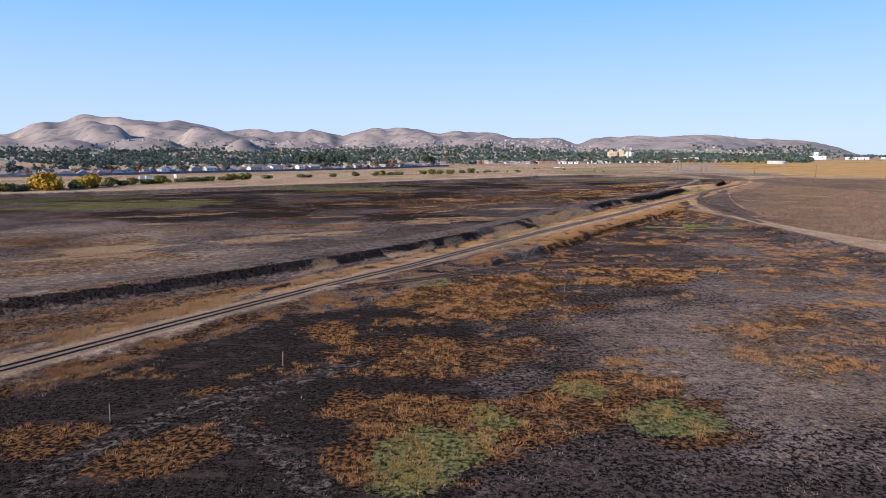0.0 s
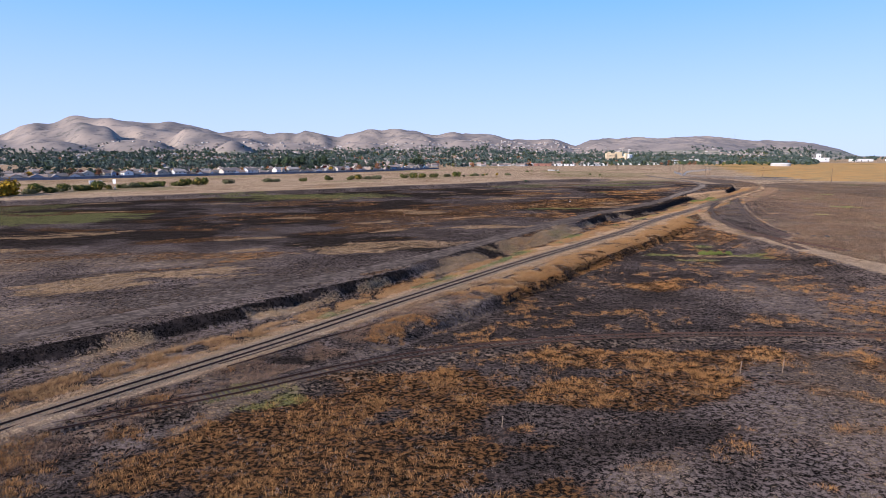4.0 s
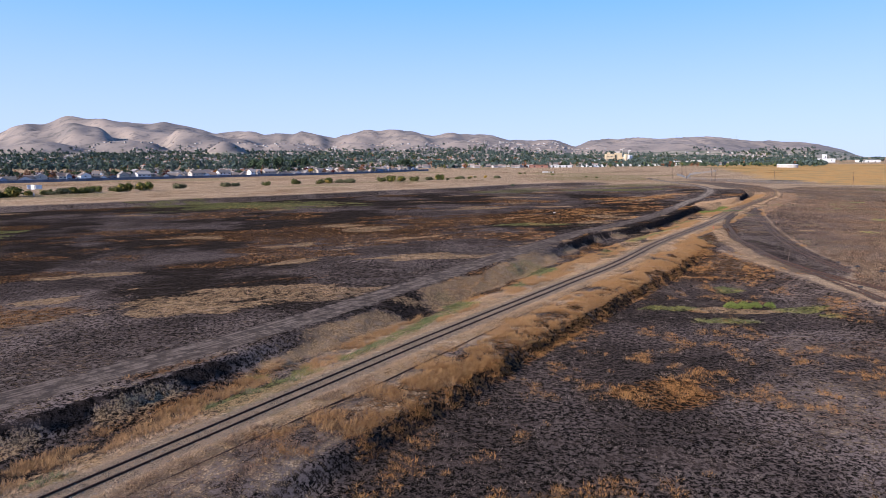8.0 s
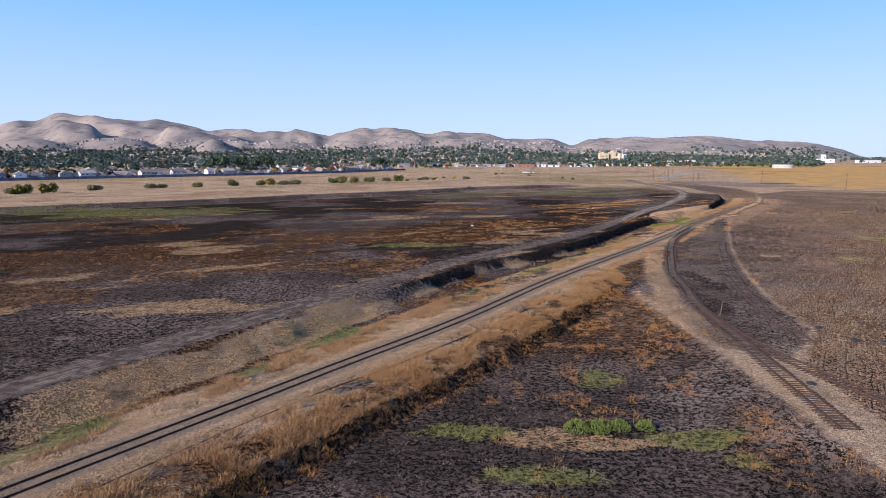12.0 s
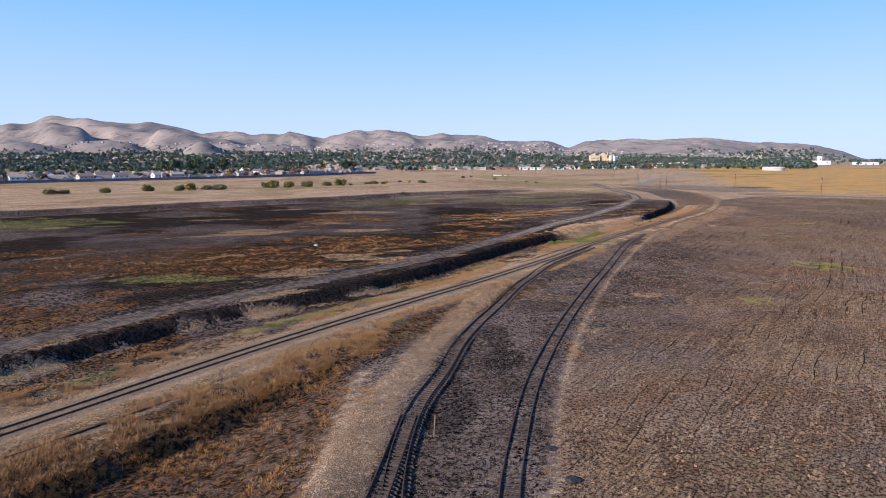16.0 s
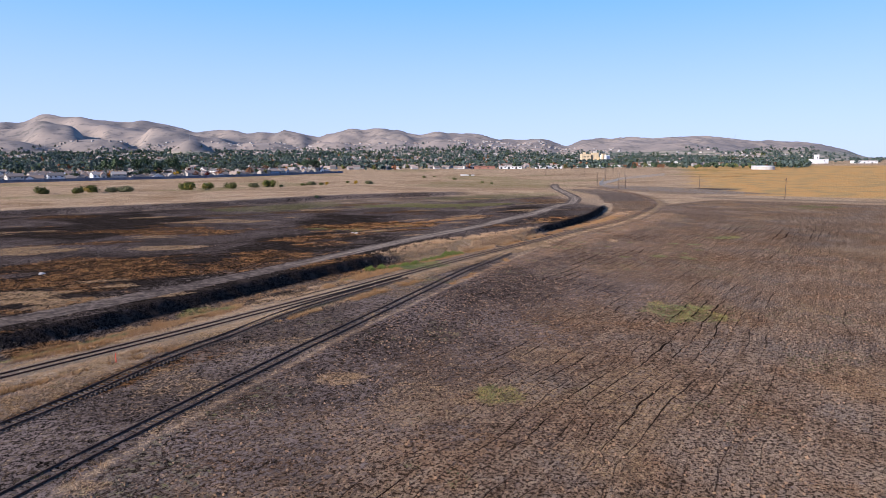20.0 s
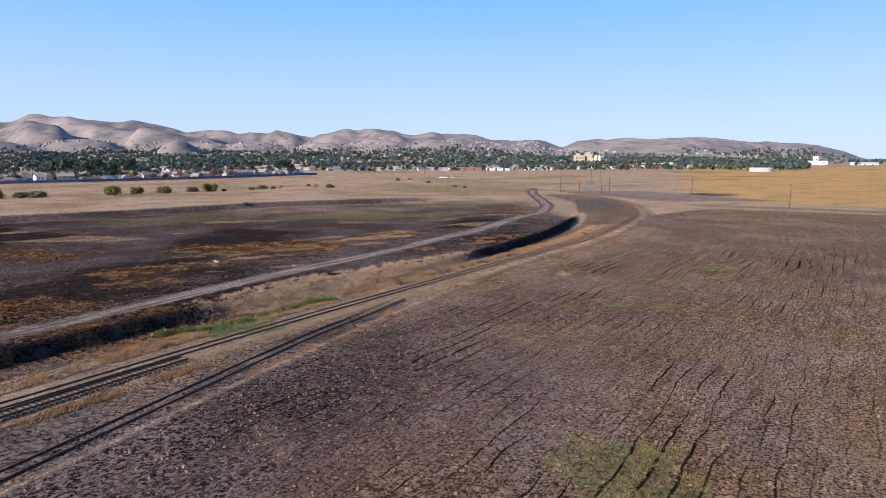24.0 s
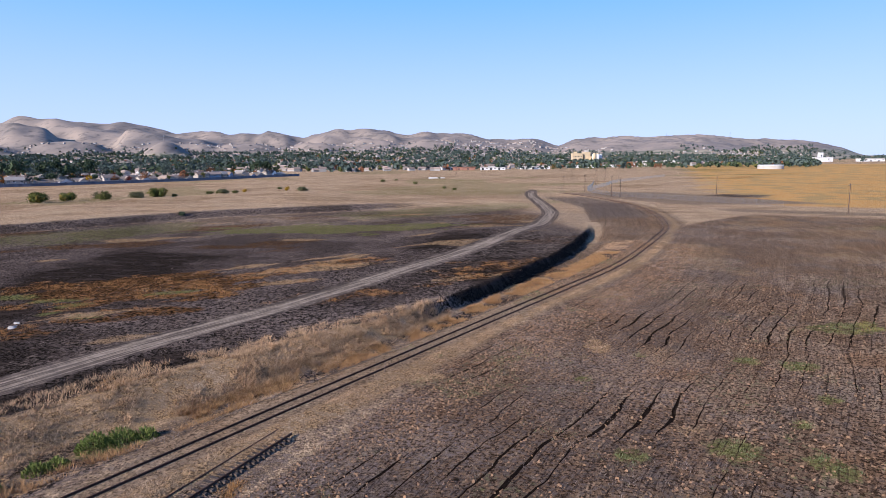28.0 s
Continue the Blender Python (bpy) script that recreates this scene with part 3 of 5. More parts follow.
    dirt = np.maximum(0.9 * (1 - smooth(np.abs(dr), 2.0 + 0.8 * wide, 3.2 + 1.2 * wide)), 0.3 * (1 - smooth(np.abs(dr + 2), 4, 7)))
    dirt = np.maximum(dirt, 0.46 * band(dr, -12.5, -2.5, 1.5) * (1 - smooth(y, 150, 185)))
    dirt = np.maximum(dirt, 0.42 * wide * smooth(dr, 0, 4) * (1 - smooth(dk, -3, -1)) * (1 - smooth(y, 560, 600)))
    dirt = np.maximum(dirt, 0.7 * smooth(y, 520, 560) * smooth(dm, -30, -20) * (1 - smooth(dm, -4, 0)) * (1 - smooth(y, 640, 690)))
    # the road's pale trodden middle
    dirt = dirt + 0.6 * (1 - smooth(np.abs(dr), 1.2, 2.4)) * smooth(y, 320, 390)
    dirt = dirt * (1 - smooth(y, 700, 760))
    # wheel ruts of vehicles across the burnt ground
    near_ruts = (y < 75) & (x < 10) & (dm > 4)
    for line in (RUT_A, RUT_B):
        q = np.full(np.shape(x), 99.0)
        q[near_ruts] = np.abs(side(line, x[near_ruts], y[near_ruts], 3.0)[0])
        dirt = np.maximum(dirt, 0.42 * (1 - smooth(q, 1.1, 1.9)) * (0.6 + 0.4 * band(q, 0.45, 1.3, 0.3)))
        rust = rust * smooth(q, 1.0, 2.0)
    amber = smooth(x - 0.345 * y + 26 * wob, 80, 130) * smooth(y + 0.55 * x, 760, 790) * (1 - smooth(y, 1500, 1650))
    soil = np.maximum((0.95 - 0.18 * np.maximum(smooth(y, 380, 460), smooth(dm, 40, 80))) * field, 0.62 * band(dm, -7, 8, 3) * smooth(y, 312, 345) * (1 - smooth(y, 620, 660)))
    soil = np.maximum(soil, 0.8 * smooth(dk, 1, 4) * smooth(y, 400, 430) * (dm < 1) * (1 - smooth(y, 600, 640)))
    soil = np.maximum(soil, 0.62 * smooth(dm, 3, 6) * (1 - field) * band(y, 215, 372, 8) * smooth(x, 98, 102))
    ash = patches(ASH, x, y, 0.3, 6)
    burnt = np.maximum(burnt, field * (0.84 - 0.66 * smooth(dm + 14 * wob, 16, 56)) * smooth(y, 225, 260) * (1 - 0.5 * smooth(y, 325, 390)))
    burnt = np.maximum(burnt, 0.78 * smooth(dm, 2, 4) * (1 - field) * band(y, 215, 372, 8) * smooth(x, 98, 102))
    gravel = np.maximum(gravel, 0.32 * ash * (1 - green) * smooth(med + 0.5 * big, 0.62, 0.9))
    burnt = burnt * (1 - 0.30 * ash)
    rust = np.maximum(rust, 0.55 * ash * smooth(fbm(x * 0.7, y * 1.5, 9, 3, 141), 0.55, 0.64))
    df = -side(FENCE_FOOT, x, y, 60)[0]
    straw = np.maximum(straw, 0.6 * band(-df, 3, 26, 5))
    burnt = np.maximum(burnt, 0.55 * band(-df, 28, 36, 4) * (y > 450))
    rust = np.maximum(rust, 0.42 * smooth(-d["berm"], 8, 20) * smooth(fbm(x, y, 45, 4, 120), 0.50, 0.62) * (1 - smooth(y, 1000, 1150)))
    # green and golden strips left of the main line, heaps of straw along the ditch, a pale strip beside the siding
    past = smooth(y, 172, 196)
    strip = band(dm + 3.4 * past, -5.8, -2.9, 0.6) * band(y, 118, 345, 10)
    gold = band(dm, -5.8 - 1.8 * past, -3.0 - 1.2 * past, 0.6) * band(y, 110, 345, 10)
    turns = smooth(fbm(x, y, 13, 2, 131), 0.47, 0.54)
    green = np.maximum(green, 0.75 * strip * turns)
    heap = np.maximum(band(dk + wob, -0.3, 2.0, 0.6) * smooth(fbm(x, y, 9, 3, 137), 0.40, 0.5), band(dk + 2 * wob, -2.6, 3.0, 0.6) * smooth(fbm(x, y, 12, 3, 139), 0.36, 0.5) * mats(x, y)) * band(y, 120, 300, 8) * smooth(-dm, 6.5, 7.5)
    beside = band(d["b"] + wob, -6.0, -1.6, 0.7) * band(y, 226, 300, 8)
    straw = np.maximum.reduce([straw, 0.62 * heap, 0.5 * beside, 0.5 * gold * (1 - turns)])
    burnt = burnt * (1 - np.maximum(0.35 * heap, 0.3 * beside)) * (1 - 0.4 * np.maximum(strip, gold))
    # dark soil under the weeds on both sides of the rails
    under = np.maximum(band(dm, -12.0, -2.9, 0.7) * band(y, 96, 345, 10) * (1 - 0.45 * mats(x, y)), band(dm, -7.5, -2.9, 0.7) * band(y, 340, 480, 10))
    under = np.maximum(under, 0.85 * band(dm, 3.2, 10.5, 0.8) * band(y, 140, 300, 10))
    burnt = np.maximum(burnt, (0.60 + 0.4 * smooth(med, 0.36, 0.6)) * under)
    # scraped brown soil right of the rails, before the slope begins
    mound = band(dm + wob, 3.6, 13.0, 1.2) * band(y, 98, 146, 9) * (np.abs(d["d"]) > 1.6)
    rust, straw, green = rust * (1 - 0.95 * mound), straw * (1 - 0.9 * mound), green * (1 - 0.8 * mound)
    burnt = np.maximum(burnt, (0.72 + 0.3 * smooth(med, 0.4, 0.6)) * mound)
    # the slope turned from the sun: its shade is painted as burnt cover
    slope = band(dm, 10.0, 15.0, 1.2) * band(y, 140, 282, 8) * (1 - smooth(x, 103, 108))
    burnt = np.maximum(burnt, 1.0 * slope)
    straw = np.minimum(straw * (1 - 0.8 * slope), 0.55)
    rust, green = np.minimum(rust, 0.66), np.minimum(green, 0.62)
    return burnt, straw, rust, green, soil, gravel, dirt, amber


def axis(lo, hi, step, grow_lo, grow_hi, end_lo, end_hi, mid=0.0):
    v = list(np.arange(lo, hi, step))
    s, e = step, v[-1]
    while e < end_hi:
        s = min(s * (grow_hi if e > mid else 1.009), 160)
        e += s
        v.append(e)
    s, e, low = step, v[0], []
    while e > end_lo:
        s = min(s * grow_lo, 160)
        e -= s
        low.append(e)
    return np.array(low[::-1] + v)


def sheet(name, gx, gy, z, material):
    """A mesh over a grid of x and y values."""
    nx, ny = len(gx), len(gy)
    X, Y = np.meshgrid(gx, gy)
    me = bpy.data.meshes.new(name)
    me.vertices.add(nx * ny)
    me.vertices.foreach_set("co", np.stack([X, Y, z], -1).astype(np.float32).ravel())
    i = (np.arange(ny - 1)[:, None] * nx + np.arange(nx - 1)[None]).ravel()
    quads = np.stack([i, i + 1, i + nx + 1, i + nx], 1)
    me.loops.add(quads.size)
    me.loops.foreach_set("vertex_index", quads.ravel().astype(np.int32))
    me.polygons.add(len(quads))
    me.polygons.foreach_set("loop_start", np.arange(0, quads.size, 4, dtype=np.int32))
    me.polygons.foreach_set("use_smooth", np.ones(len(quads), bool))
    me.update(calc_edges=True)
    me.materials.append(material)
    return me


GX = axis(-40.0, 236.0, 0.78, 1.03, 1.04, -4800, 4800)
GX = np.concatenate([GX[GX < 122], np.arange(122.2, 215, 0.46), GX[GX > 215.2]])
GY = axis(38.0, 425.0, 0.78, 1.12, 1.05, -700, 4900, 690.0)
_X, _Y = np.meshgrid(GX, GY)
_D = lay(_X, _Y)
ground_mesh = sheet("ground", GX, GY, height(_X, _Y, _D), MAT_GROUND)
_C = covers(_X, _Y, _D)
for _n, _k in (("cover_a", 0), ("cover_b", 4)):
    at = ground_mesh.attributes.new(_n, "FLOAT_COLOR", "POINT")
    at.data.foreach_set("color", np.stack(_C[_k:_k + 4], -1).astype(np.float32).ravel())
at = ground_mesh.attributes.new("row", "FLOAT", "POINT")
at.data.foreach_set("value", _D["row"].astype(np.float32).ravel())
for _n, _k in (("lane", "road"), ("lane_way", "s_road"), ("row_way", "s_main")):
    at = ground_mesh.attributes.new(_n, "FLOAT", "POINT")
    at.data.foreach_set("value", _D[_k].astype(np.float32).ravel())
ground = tagged(new("ground", ground_mesh), "burnt and ploughed dry fields crossed by old railway lines", "ground", kind="structure")
del _X, _Y, _D, _C

def part(name, data, material, parent, label="", matrix=None):
    """One mesh object under a thing or under a part. data: a bmesh or a finished mesh."""
    if isinstance(data, bmesh.types.BMesh):
        me = bpy.data.meshes.new(name)
        data.to_mesh(me)
        data.free()
    else:
        me = data
    if material is not None and not me.materials:
        me.materials.append(material)
    ob = new(name, me)
    ob.parent = parent
    if matrix is not None:
        ob.matrix_basis = matrix
    return tagged(ob, label)


def thing(name, matrix, label, category, group="", kind=""):
    ob = new(name)
    ob.empty_display_size = 0.3
    ob.matrix_basis = matrix
    return tagged(ob, label, category, group, kind)


def raw(name, verts, faces, material=None, flat=True):
    me = bpy.data.meshes.new(name)
    me.from_pydata([tuple(v) for v in verts], [], [tuple(f) for f in faces])
    if material is not None:
        me.materials.append(material)
    me.update()
    return me


def fast(name, verts, tris, material, smooth_faces=False):
    """A mesh of triangles from two arrays."""
    me = bpy.data.meshes.new(name)
    me.vertices.add(len(verts))
    me.vertices.foreach_set("co", np.asarray(verts, np.float32).ravel())
    k = np.asarray(tris, np.int32)
    me.loops.add(k.size)
    me.loops.foreach_set("vertex_index", k.ravel())
    me.polygons.add(len(k))
    me.polygons.foreach_set("loop_start", np.arange(0, k.size, k.shape[1], dtype=np.int32))
    me.polygons.foreach_set("use_smooth", np.full(len(k), smooth_faces))
    me.update(calc_edges=True)
    me.materials.append(material)
    return me


def box(sx, sy, sz, z0=0.0, taper=1.0):
    """Corners and faces of a block that stands on z0, its top drawn in by taper."""
    v = [(i * sx / 2 * k, j * sy / 2 * k, z0 + h) for h, k in ((0, 1.0), (sz, taper)) for i, j in ((-1, -1), (1, -1), (1, 1), (-1, 1))]
    f = [(3, 2, 1, 0), (4, 5, 6, 7), (0, 1, 5, 4), (1, 2, 6, 5), (2, 3, 7, 6), (3, 0, 4, 7)]
    return np.array(v), f


GAUGE, SPACING = 1.435, 0.56
_v, _f = box(0.23, 2.55, 0.17, 0, 0.93)
SLEEPER_MESH = raw("sleeper", _v, _f, MAT_SLEEPER)


def railway(line, label, category_group, near=300, span=(0, 1e9), gap=0.0, lift=0.02, bare=False, keep=1.0, sink=0.155):
    """A track: two swept rails and its sleepers, laid on the land. span: the way along which sleepers are single parts."""
    p = spline(line, 1.0)
    t = np.gradient(p, axis=0)
    t /= np.linalg.norm(t, axis=1)[:, None]
    n = np.stack([t[:, 1], -t[:, 0]], 1)
    z = height(p[:, 0], p[:, 1], fine=False)
    z = np.convolve(np.pad(z, 4, "edge"), np.ones(9) / 9, "valid") + lift
    top = thing("railway_track", pose(p[0, 0], p[0, 1], z[0]), label, "railway track", category_group)
    origin = np.array([p[0, 0], p[0, 1], z[0]])
    prof = [(-0.07, 0), (0.07, 0), (0.07, 0.03), (0.016, 0.05), (0.036, 0.125), (0.036, 0.165), (-0.036, 0.165), (-0.036, 0.125), (-0.016, 0.05), (-0.07, 0.03)]
    for s in (-1, 1):
        c = p + n * s * GAUGE / 2
        rings = []
        for a, h in prof:
            rings.append(np.stack([c[:, 0] + n[:, 0] * a, c[:, 1] + n[:, 1] * a, z + h - 0.03], 1))
        v = np.stack(rings, 1).reshape(-1, 3) - origin
        m, k = len(c), len(prof)
        i = (np.arange(m - 1)[:, None] * k + np.arange(k)[None])
        j = (np.arange(m - 1)[:, None] * k + (np.arange(k)[None] + 1) % k)
        q = np.stack([i, i + k, j + k, j], -1).reshape(-1, 4)
        part("rail", fast("rail", v, q, MAT_RAIL), None, top)
    if bare:
        return top
    way = np.arange(0.3, len(p) - 1.5, SPACING)
    rng = np.random.default_rng(len(p))
    rest_v, rest_f, count = [], [], 0
    bv, bf = box(0.23, 2.55, 0.17, 0, 0.93)
    for w in way:
        if rng.random() > keep:
            continue
        x, y, h = (np.interp(w, np.arange(len(p)), q) for q in (p[:, 0], p[:, 1], z))
        i = min(int(w), len(p) - 1)
        turn = math.degrees(math.atan2(t[i, 1], t[i, 0])) + rng.normal(0, 1.6)
        m = pose(x - origin[0] + rng.normal(0, .03), y - origin[1], h - origin[2] - sink - 0.05 + rng.normal(0, .012), 0, 0, turn)
        if count < near and span[0] <= w <= span[1]:
            part("sleeper", SLEEPER_MESH, None, top, matrix=m)
            count += 1
        else:
            r = np.array(m)
            rest_f += [tuple(len(rest_v) * 8 + q for q in f) for f in bf]
            rest_v.append(bv @ r[:3, :3].T + r[:3, 3])
    if rest_v:
        tagged(part("far_sleeper", raw("far_sleeper", np.vstack(rest_v), rest_f, MAT_SLEEPER), None, top), kind="stuff")
    return top


railway(MAIN, "rusty main railway line on a low gravel bank", "railway lines", 300, (185, 360), sink=0.185, keep=0.9)
railway(TRACK_B, "rusty siding curving out of the dry grass", "railway lines", 290, lift=0.09)
railway(TRACK_B2, "rusty branch of a turnout in the gravel", "railway lines", 90, lift=0.09)
railway(TRACK_C, "disused rusty siding that ends in bare earth", "railway lines", 290, lift=0.05)
railway(TRACK_D, "overgrown siding with weathered sleepers in dark ballast", "railway lines", 250, lift=0.06, keep=0.85)
railway(TRACK_E, "half-buried old siding beside the main line", "railway lines", 250, lift=-0.06, keep=0.6)

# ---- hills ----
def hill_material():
    g = Graph("hazed_hill_grass", 0.95, 0.1)
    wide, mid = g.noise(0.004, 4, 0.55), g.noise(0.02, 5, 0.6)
    # haze over the distance is put into these paler, cooler grass tones
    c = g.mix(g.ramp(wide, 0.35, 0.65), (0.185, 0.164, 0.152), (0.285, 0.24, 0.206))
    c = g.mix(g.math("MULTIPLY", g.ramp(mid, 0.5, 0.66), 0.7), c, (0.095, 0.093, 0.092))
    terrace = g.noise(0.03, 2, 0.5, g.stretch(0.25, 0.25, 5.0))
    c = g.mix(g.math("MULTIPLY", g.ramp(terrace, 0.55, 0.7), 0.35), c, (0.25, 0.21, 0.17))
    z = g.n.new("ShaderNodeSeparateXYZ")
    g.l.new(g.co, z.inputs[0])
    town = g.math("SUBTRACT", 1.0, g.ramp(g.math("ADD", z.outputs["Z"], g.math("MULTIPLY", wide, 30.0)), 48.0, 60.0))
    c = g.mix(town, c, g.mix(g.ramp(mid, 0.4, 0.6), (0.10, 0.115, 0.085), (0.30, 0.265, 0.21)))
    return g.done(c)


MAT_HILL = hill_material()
EYE = np.array([120.5, 196.9])


def bearing(px, dist):
    """A place that far ahead, px being how far right of straight ahead it lies per 1099 m."""
    k = (px - 778) / 1099.0
    return EYE[0] + k * dist, EYE[1] + dist


# bearing, rise per 1099 m over the eye's level, half width
RIDGE = [(-330, 50, 120), (-170, 52, 100), (15, 57, 55), (85, 70, 40), (135, 62, 45), (195, 57, 60), (262, 58, 48), (310, 46, 50), (395, 43, 60), (470, 36, 50), (515, 42, 32),
         (570, 32, 40), (615, 45, 36), (665, 45, 34), (705, 40, 30), (768, 37, 40), (825, 35, 50), (890, 24, 45), (945, 25, 36)]
RIDGE_RIGHT = [(1035, 26, 34), (1090, 28, 50), (1170, 27, 60), (1240, 28, 60), (1320, 24, 55), (1395, 20, 45), (1440, 11, 40)]
FOOT = [(25, 25, 75, 2700), (185, 27, 60, 2900), (345, 25, 36, 2500), (600, 24, 70, 2900), (830, 22, 90, 3000), (1215, 12, 50, 2900), (470, 21, 80, 3100), (1385, 14, 50, 2900)]


def hill_height(x, y):
    dist = np.maximum(y - EYE[1], 50.0)
    b = 778 + (x - EYE[0]) / dist * 1099.0
    ridge = np.zeros(np.shape(x))
    for px, rise, half in RIDGE + RIDGE_RIGHT:
        ridge = (ridge ** 4 + ((rise + 0.5) * np.exp(-((b - px) / (half * 1.5)) ** 2)) ** 4) ** 0.25
    wave = 60 * (fbm(x, y, 500, 3, 15) - 0.5)
    z = np.zeros(np.shape(x))
    # crests one before the other, each with its own tops and saddles
    for k, (far, deep, lo, size) in enumerate(((3850, 380, 1.0, 1e9), (3480, 330, 0.22, 105.0), (3150, 290, 0.08, 88.0), (2880, 250, -0.1, 96.0))):
        line = far + 2.2 * wave + 120 * (vnoise(b / 75.0, 0 * b + k, 40 + k) - 0.5)
        tops = 1.0 if k == 0 else np.clip(lo + (1.04 - 0.10 * k - lo) * smooth(vnoise(b / size + 0.3 * k, 0 * b, 50 + k), 0.1, 0.9), 0, 1)
        crest = (ridge / 1099.0 * far + 24 * smooth(ridge, 2, 10)) * tops
        u = (dist - line) / np.where(dist < line, deep * 1.25, deep * 1.6)
        spur = 1 - np.abs(2 * vnoise((x + (0.3 - 0.2 * k) * y + 3 * wave) / 190.0, y / 900.0, 60 + k) - 1)
        cut = 1 - 0.35 * (1 - spur) * smooth(np.abs(u), 0.05, 0.8)
        z = (z ** 4 + np.maximum(crest * np.exp(-u ** 2) * cut, 0) ** 4) ** 0.25
    base = 44 * smooth(dist, 1150, 3100) * (1 - 0.55 * smooth(b, 820, 1000)) * (1 - smooth(b, 1300, 1480))
    z = np.maximum(z, 0)
    z = (z ** 4 + np.maximum(base, 0.01) ** 4) ** 0.25
    for px, rise, half, d in FOOT:
        cx, cy = bearing(px, d)
        w = half / 1099.0 * d
        q = np.hypot((x + wave - cx) / (w * 1.15), (y + wave - cy) / (w * 0.8 + 60))
        z = (z ** 8 + ((rise / 1099.0 * d + 24) * np.exp(-q ** 3)) ** 8) ** 0.125
    rib = np.abs(fbm(x + 0.3 * y, y * 0.5, 150, 3, 230) - 0.5) * 2
    return z - 34 * (rib - 0.3) * smooth(z, 45, 100) * (1 - 0.6 * smooth(z, 150, 230))


def land(x, y):
    """The height of the land anywhere beyond the fields."""
    x, y = np.asarray(x, float), np.asarray(y, float)
    return np.where(y > 1230, np.maximum(hill_height(x, y) - 4, 0.0), height(x, y, fine=False))


HX, HY = np.arange(-4200, 3700, 24.0), np.arange(1230, 4850, 24.0)
_X, _Y = np.meshgrid(HX, HY)
_Z = hill_height(_X, _Y) - 4
_Z = np.minimum(_Z, np.where((_Y <= HY[0] + 30) | (_Y >= HY[-1] - 30), -3.0, 1e9))
tagged(new("hills", sheet("hills", HX, HY, _Z, MAT_HILL)), "range of bare rolling hills under dry grass, tinted for haze", "hills", kind="structure")
del _X, _Y, _Z

# ---- the town: leaves, trees, houses, fence ----
def leaf_material(name, lo, hi, wild=None):
    g = Graph(name, 0.95, 0.05)
    c = g.mix(g.island(), lo, hi)
    c = g.mix(g.math("MULTIPLY", g.random(), 0.45), c, tuple(v * 0.4 for v in lo))
    if wild:
        c = g.mix(g.ramp(g.noise(0.35, 2), 0.5, 0.65), c, wild)
    return g.done(c)


LEAF = {
    "dark": leaf_material("dark_green_leaves", (0.042, 0.064, 0.040), (0.085, 0.115, 0.062)),
    # green needles shifted towards blue: haze is put into their colour
    "pine": leaf_material("haze_blue_needles", (0.050, 0.072, 0.066), (0.092, 0.120, 0.104)),
    "olive": leaf_material("olive_leaves", (0.06, 0.07, 0.025), (0.14, 0.14, 0.045)),
    "yellow": leaf_material("yellow_autumn_leaves", (0.26, 0.16, 0.012), (0.48, 0.30, 0.03)),
    "orange": leaf_material("orange_autumn_leaves", (0.24, 0.085, 0.02), (0.40, 0.16, 0.04)),
    "maroon": leaf_material("maroon_autumn_leaves", (0.065, 0.016, 0.016), (0.15, 0.035, 0.028)),
    "russet": leaf_material("russet_autumn_leaves", (0.14, 0.065, 0.035), (0.25, 0.12, 0.065)),
    "sage": leaf_material("grey_green_leaves", (0.08, 0.085, 0.045), (0.17, 0.165, 0.085)),
    "mixed": leaf_material("green_and_yellow_leaves", (0.06, 0.075, 0.02), (0.14, 0.15, 0.04), (0.27, 0.20, 0.045)),
}
MAT_BARK = simple("grey_bark", (0.07, 0.05, 0.04), (0.16, 0.12, 0.095), 2.0, 0.95, 0.1)


def leaf_cloud(rng, lobes, count, size):
    """Small leaf sprays, each a bent pair of triangles, scattered through lobes (x, y, z, rx, ry, rz)."""
    lobes = np.array(lobes, float)
    vol = lobes[:, 3] * lobes[:, 4] * lobes[:, 5]
    pick = rng.choice(len(lobes), count, p=vol / vol.sum())
    d = rng.normal(size=(count, 3))
    d /= np.linalg.norm(d, axis=1)[:, None]
    c = lobes[pick, :3] + d * (rng.random(count) ** 0.33 * rng.uniform(0.75, 1.08, count))[:, None] * lobes[pick, 3:]
    out = d + rng.normal(0, 0.38, (count, 3)) + np.array([0, 0, 0.25])
    a = np.cross(out, rng.normal(size=(count, 3)))
    a /= np.linalg.norm(a, axis=1)[:, None]
    b = np.cross(out, a)
    b /= np.linalg.norm(b, axis=1)[:, None]
    n = np.cross(a, b)
    s = (size * rng.uniform(0.6, 1.35, count))[:, None]
    v = np.stack([c - a * s * 0.5, c + b * s * 0.42 + n * s * 0.16, c + a * s * 0.55, c - b * s * 0.4 + n * s * 0.12], 1).reshape(-1, 3)
    i = np.arange(count)[:, None] * 4
    return v, np.vstack([i + [0, 1, 2], i + [0, 2, 3]])


def limb(v, f, p0, p1, r0, r1, sides=6):
    """Adds a tapered limb between two points to the lists v and f."""
    p0, p1 = Vector(p0), Vector(p1)
    q = (p1 - p0).to_track_quat("Z", "Y")
    k = len(v)
    for p, r in ((p0, r0), (p1, r1)):
        for i in range(sides):
            w = 2 * math.pi * i / sides
            v.append(tuple(p + q @ Vector((r * math.cos(w), r * math.sin(w), 0))))
    for i in range(sides):
        f.append((k + i, k + (i + 1) % sides, k + sides + (i + 1) % sides, k + sides + i))
    f.append(tuple(k + sides + i for i in range(sides)))


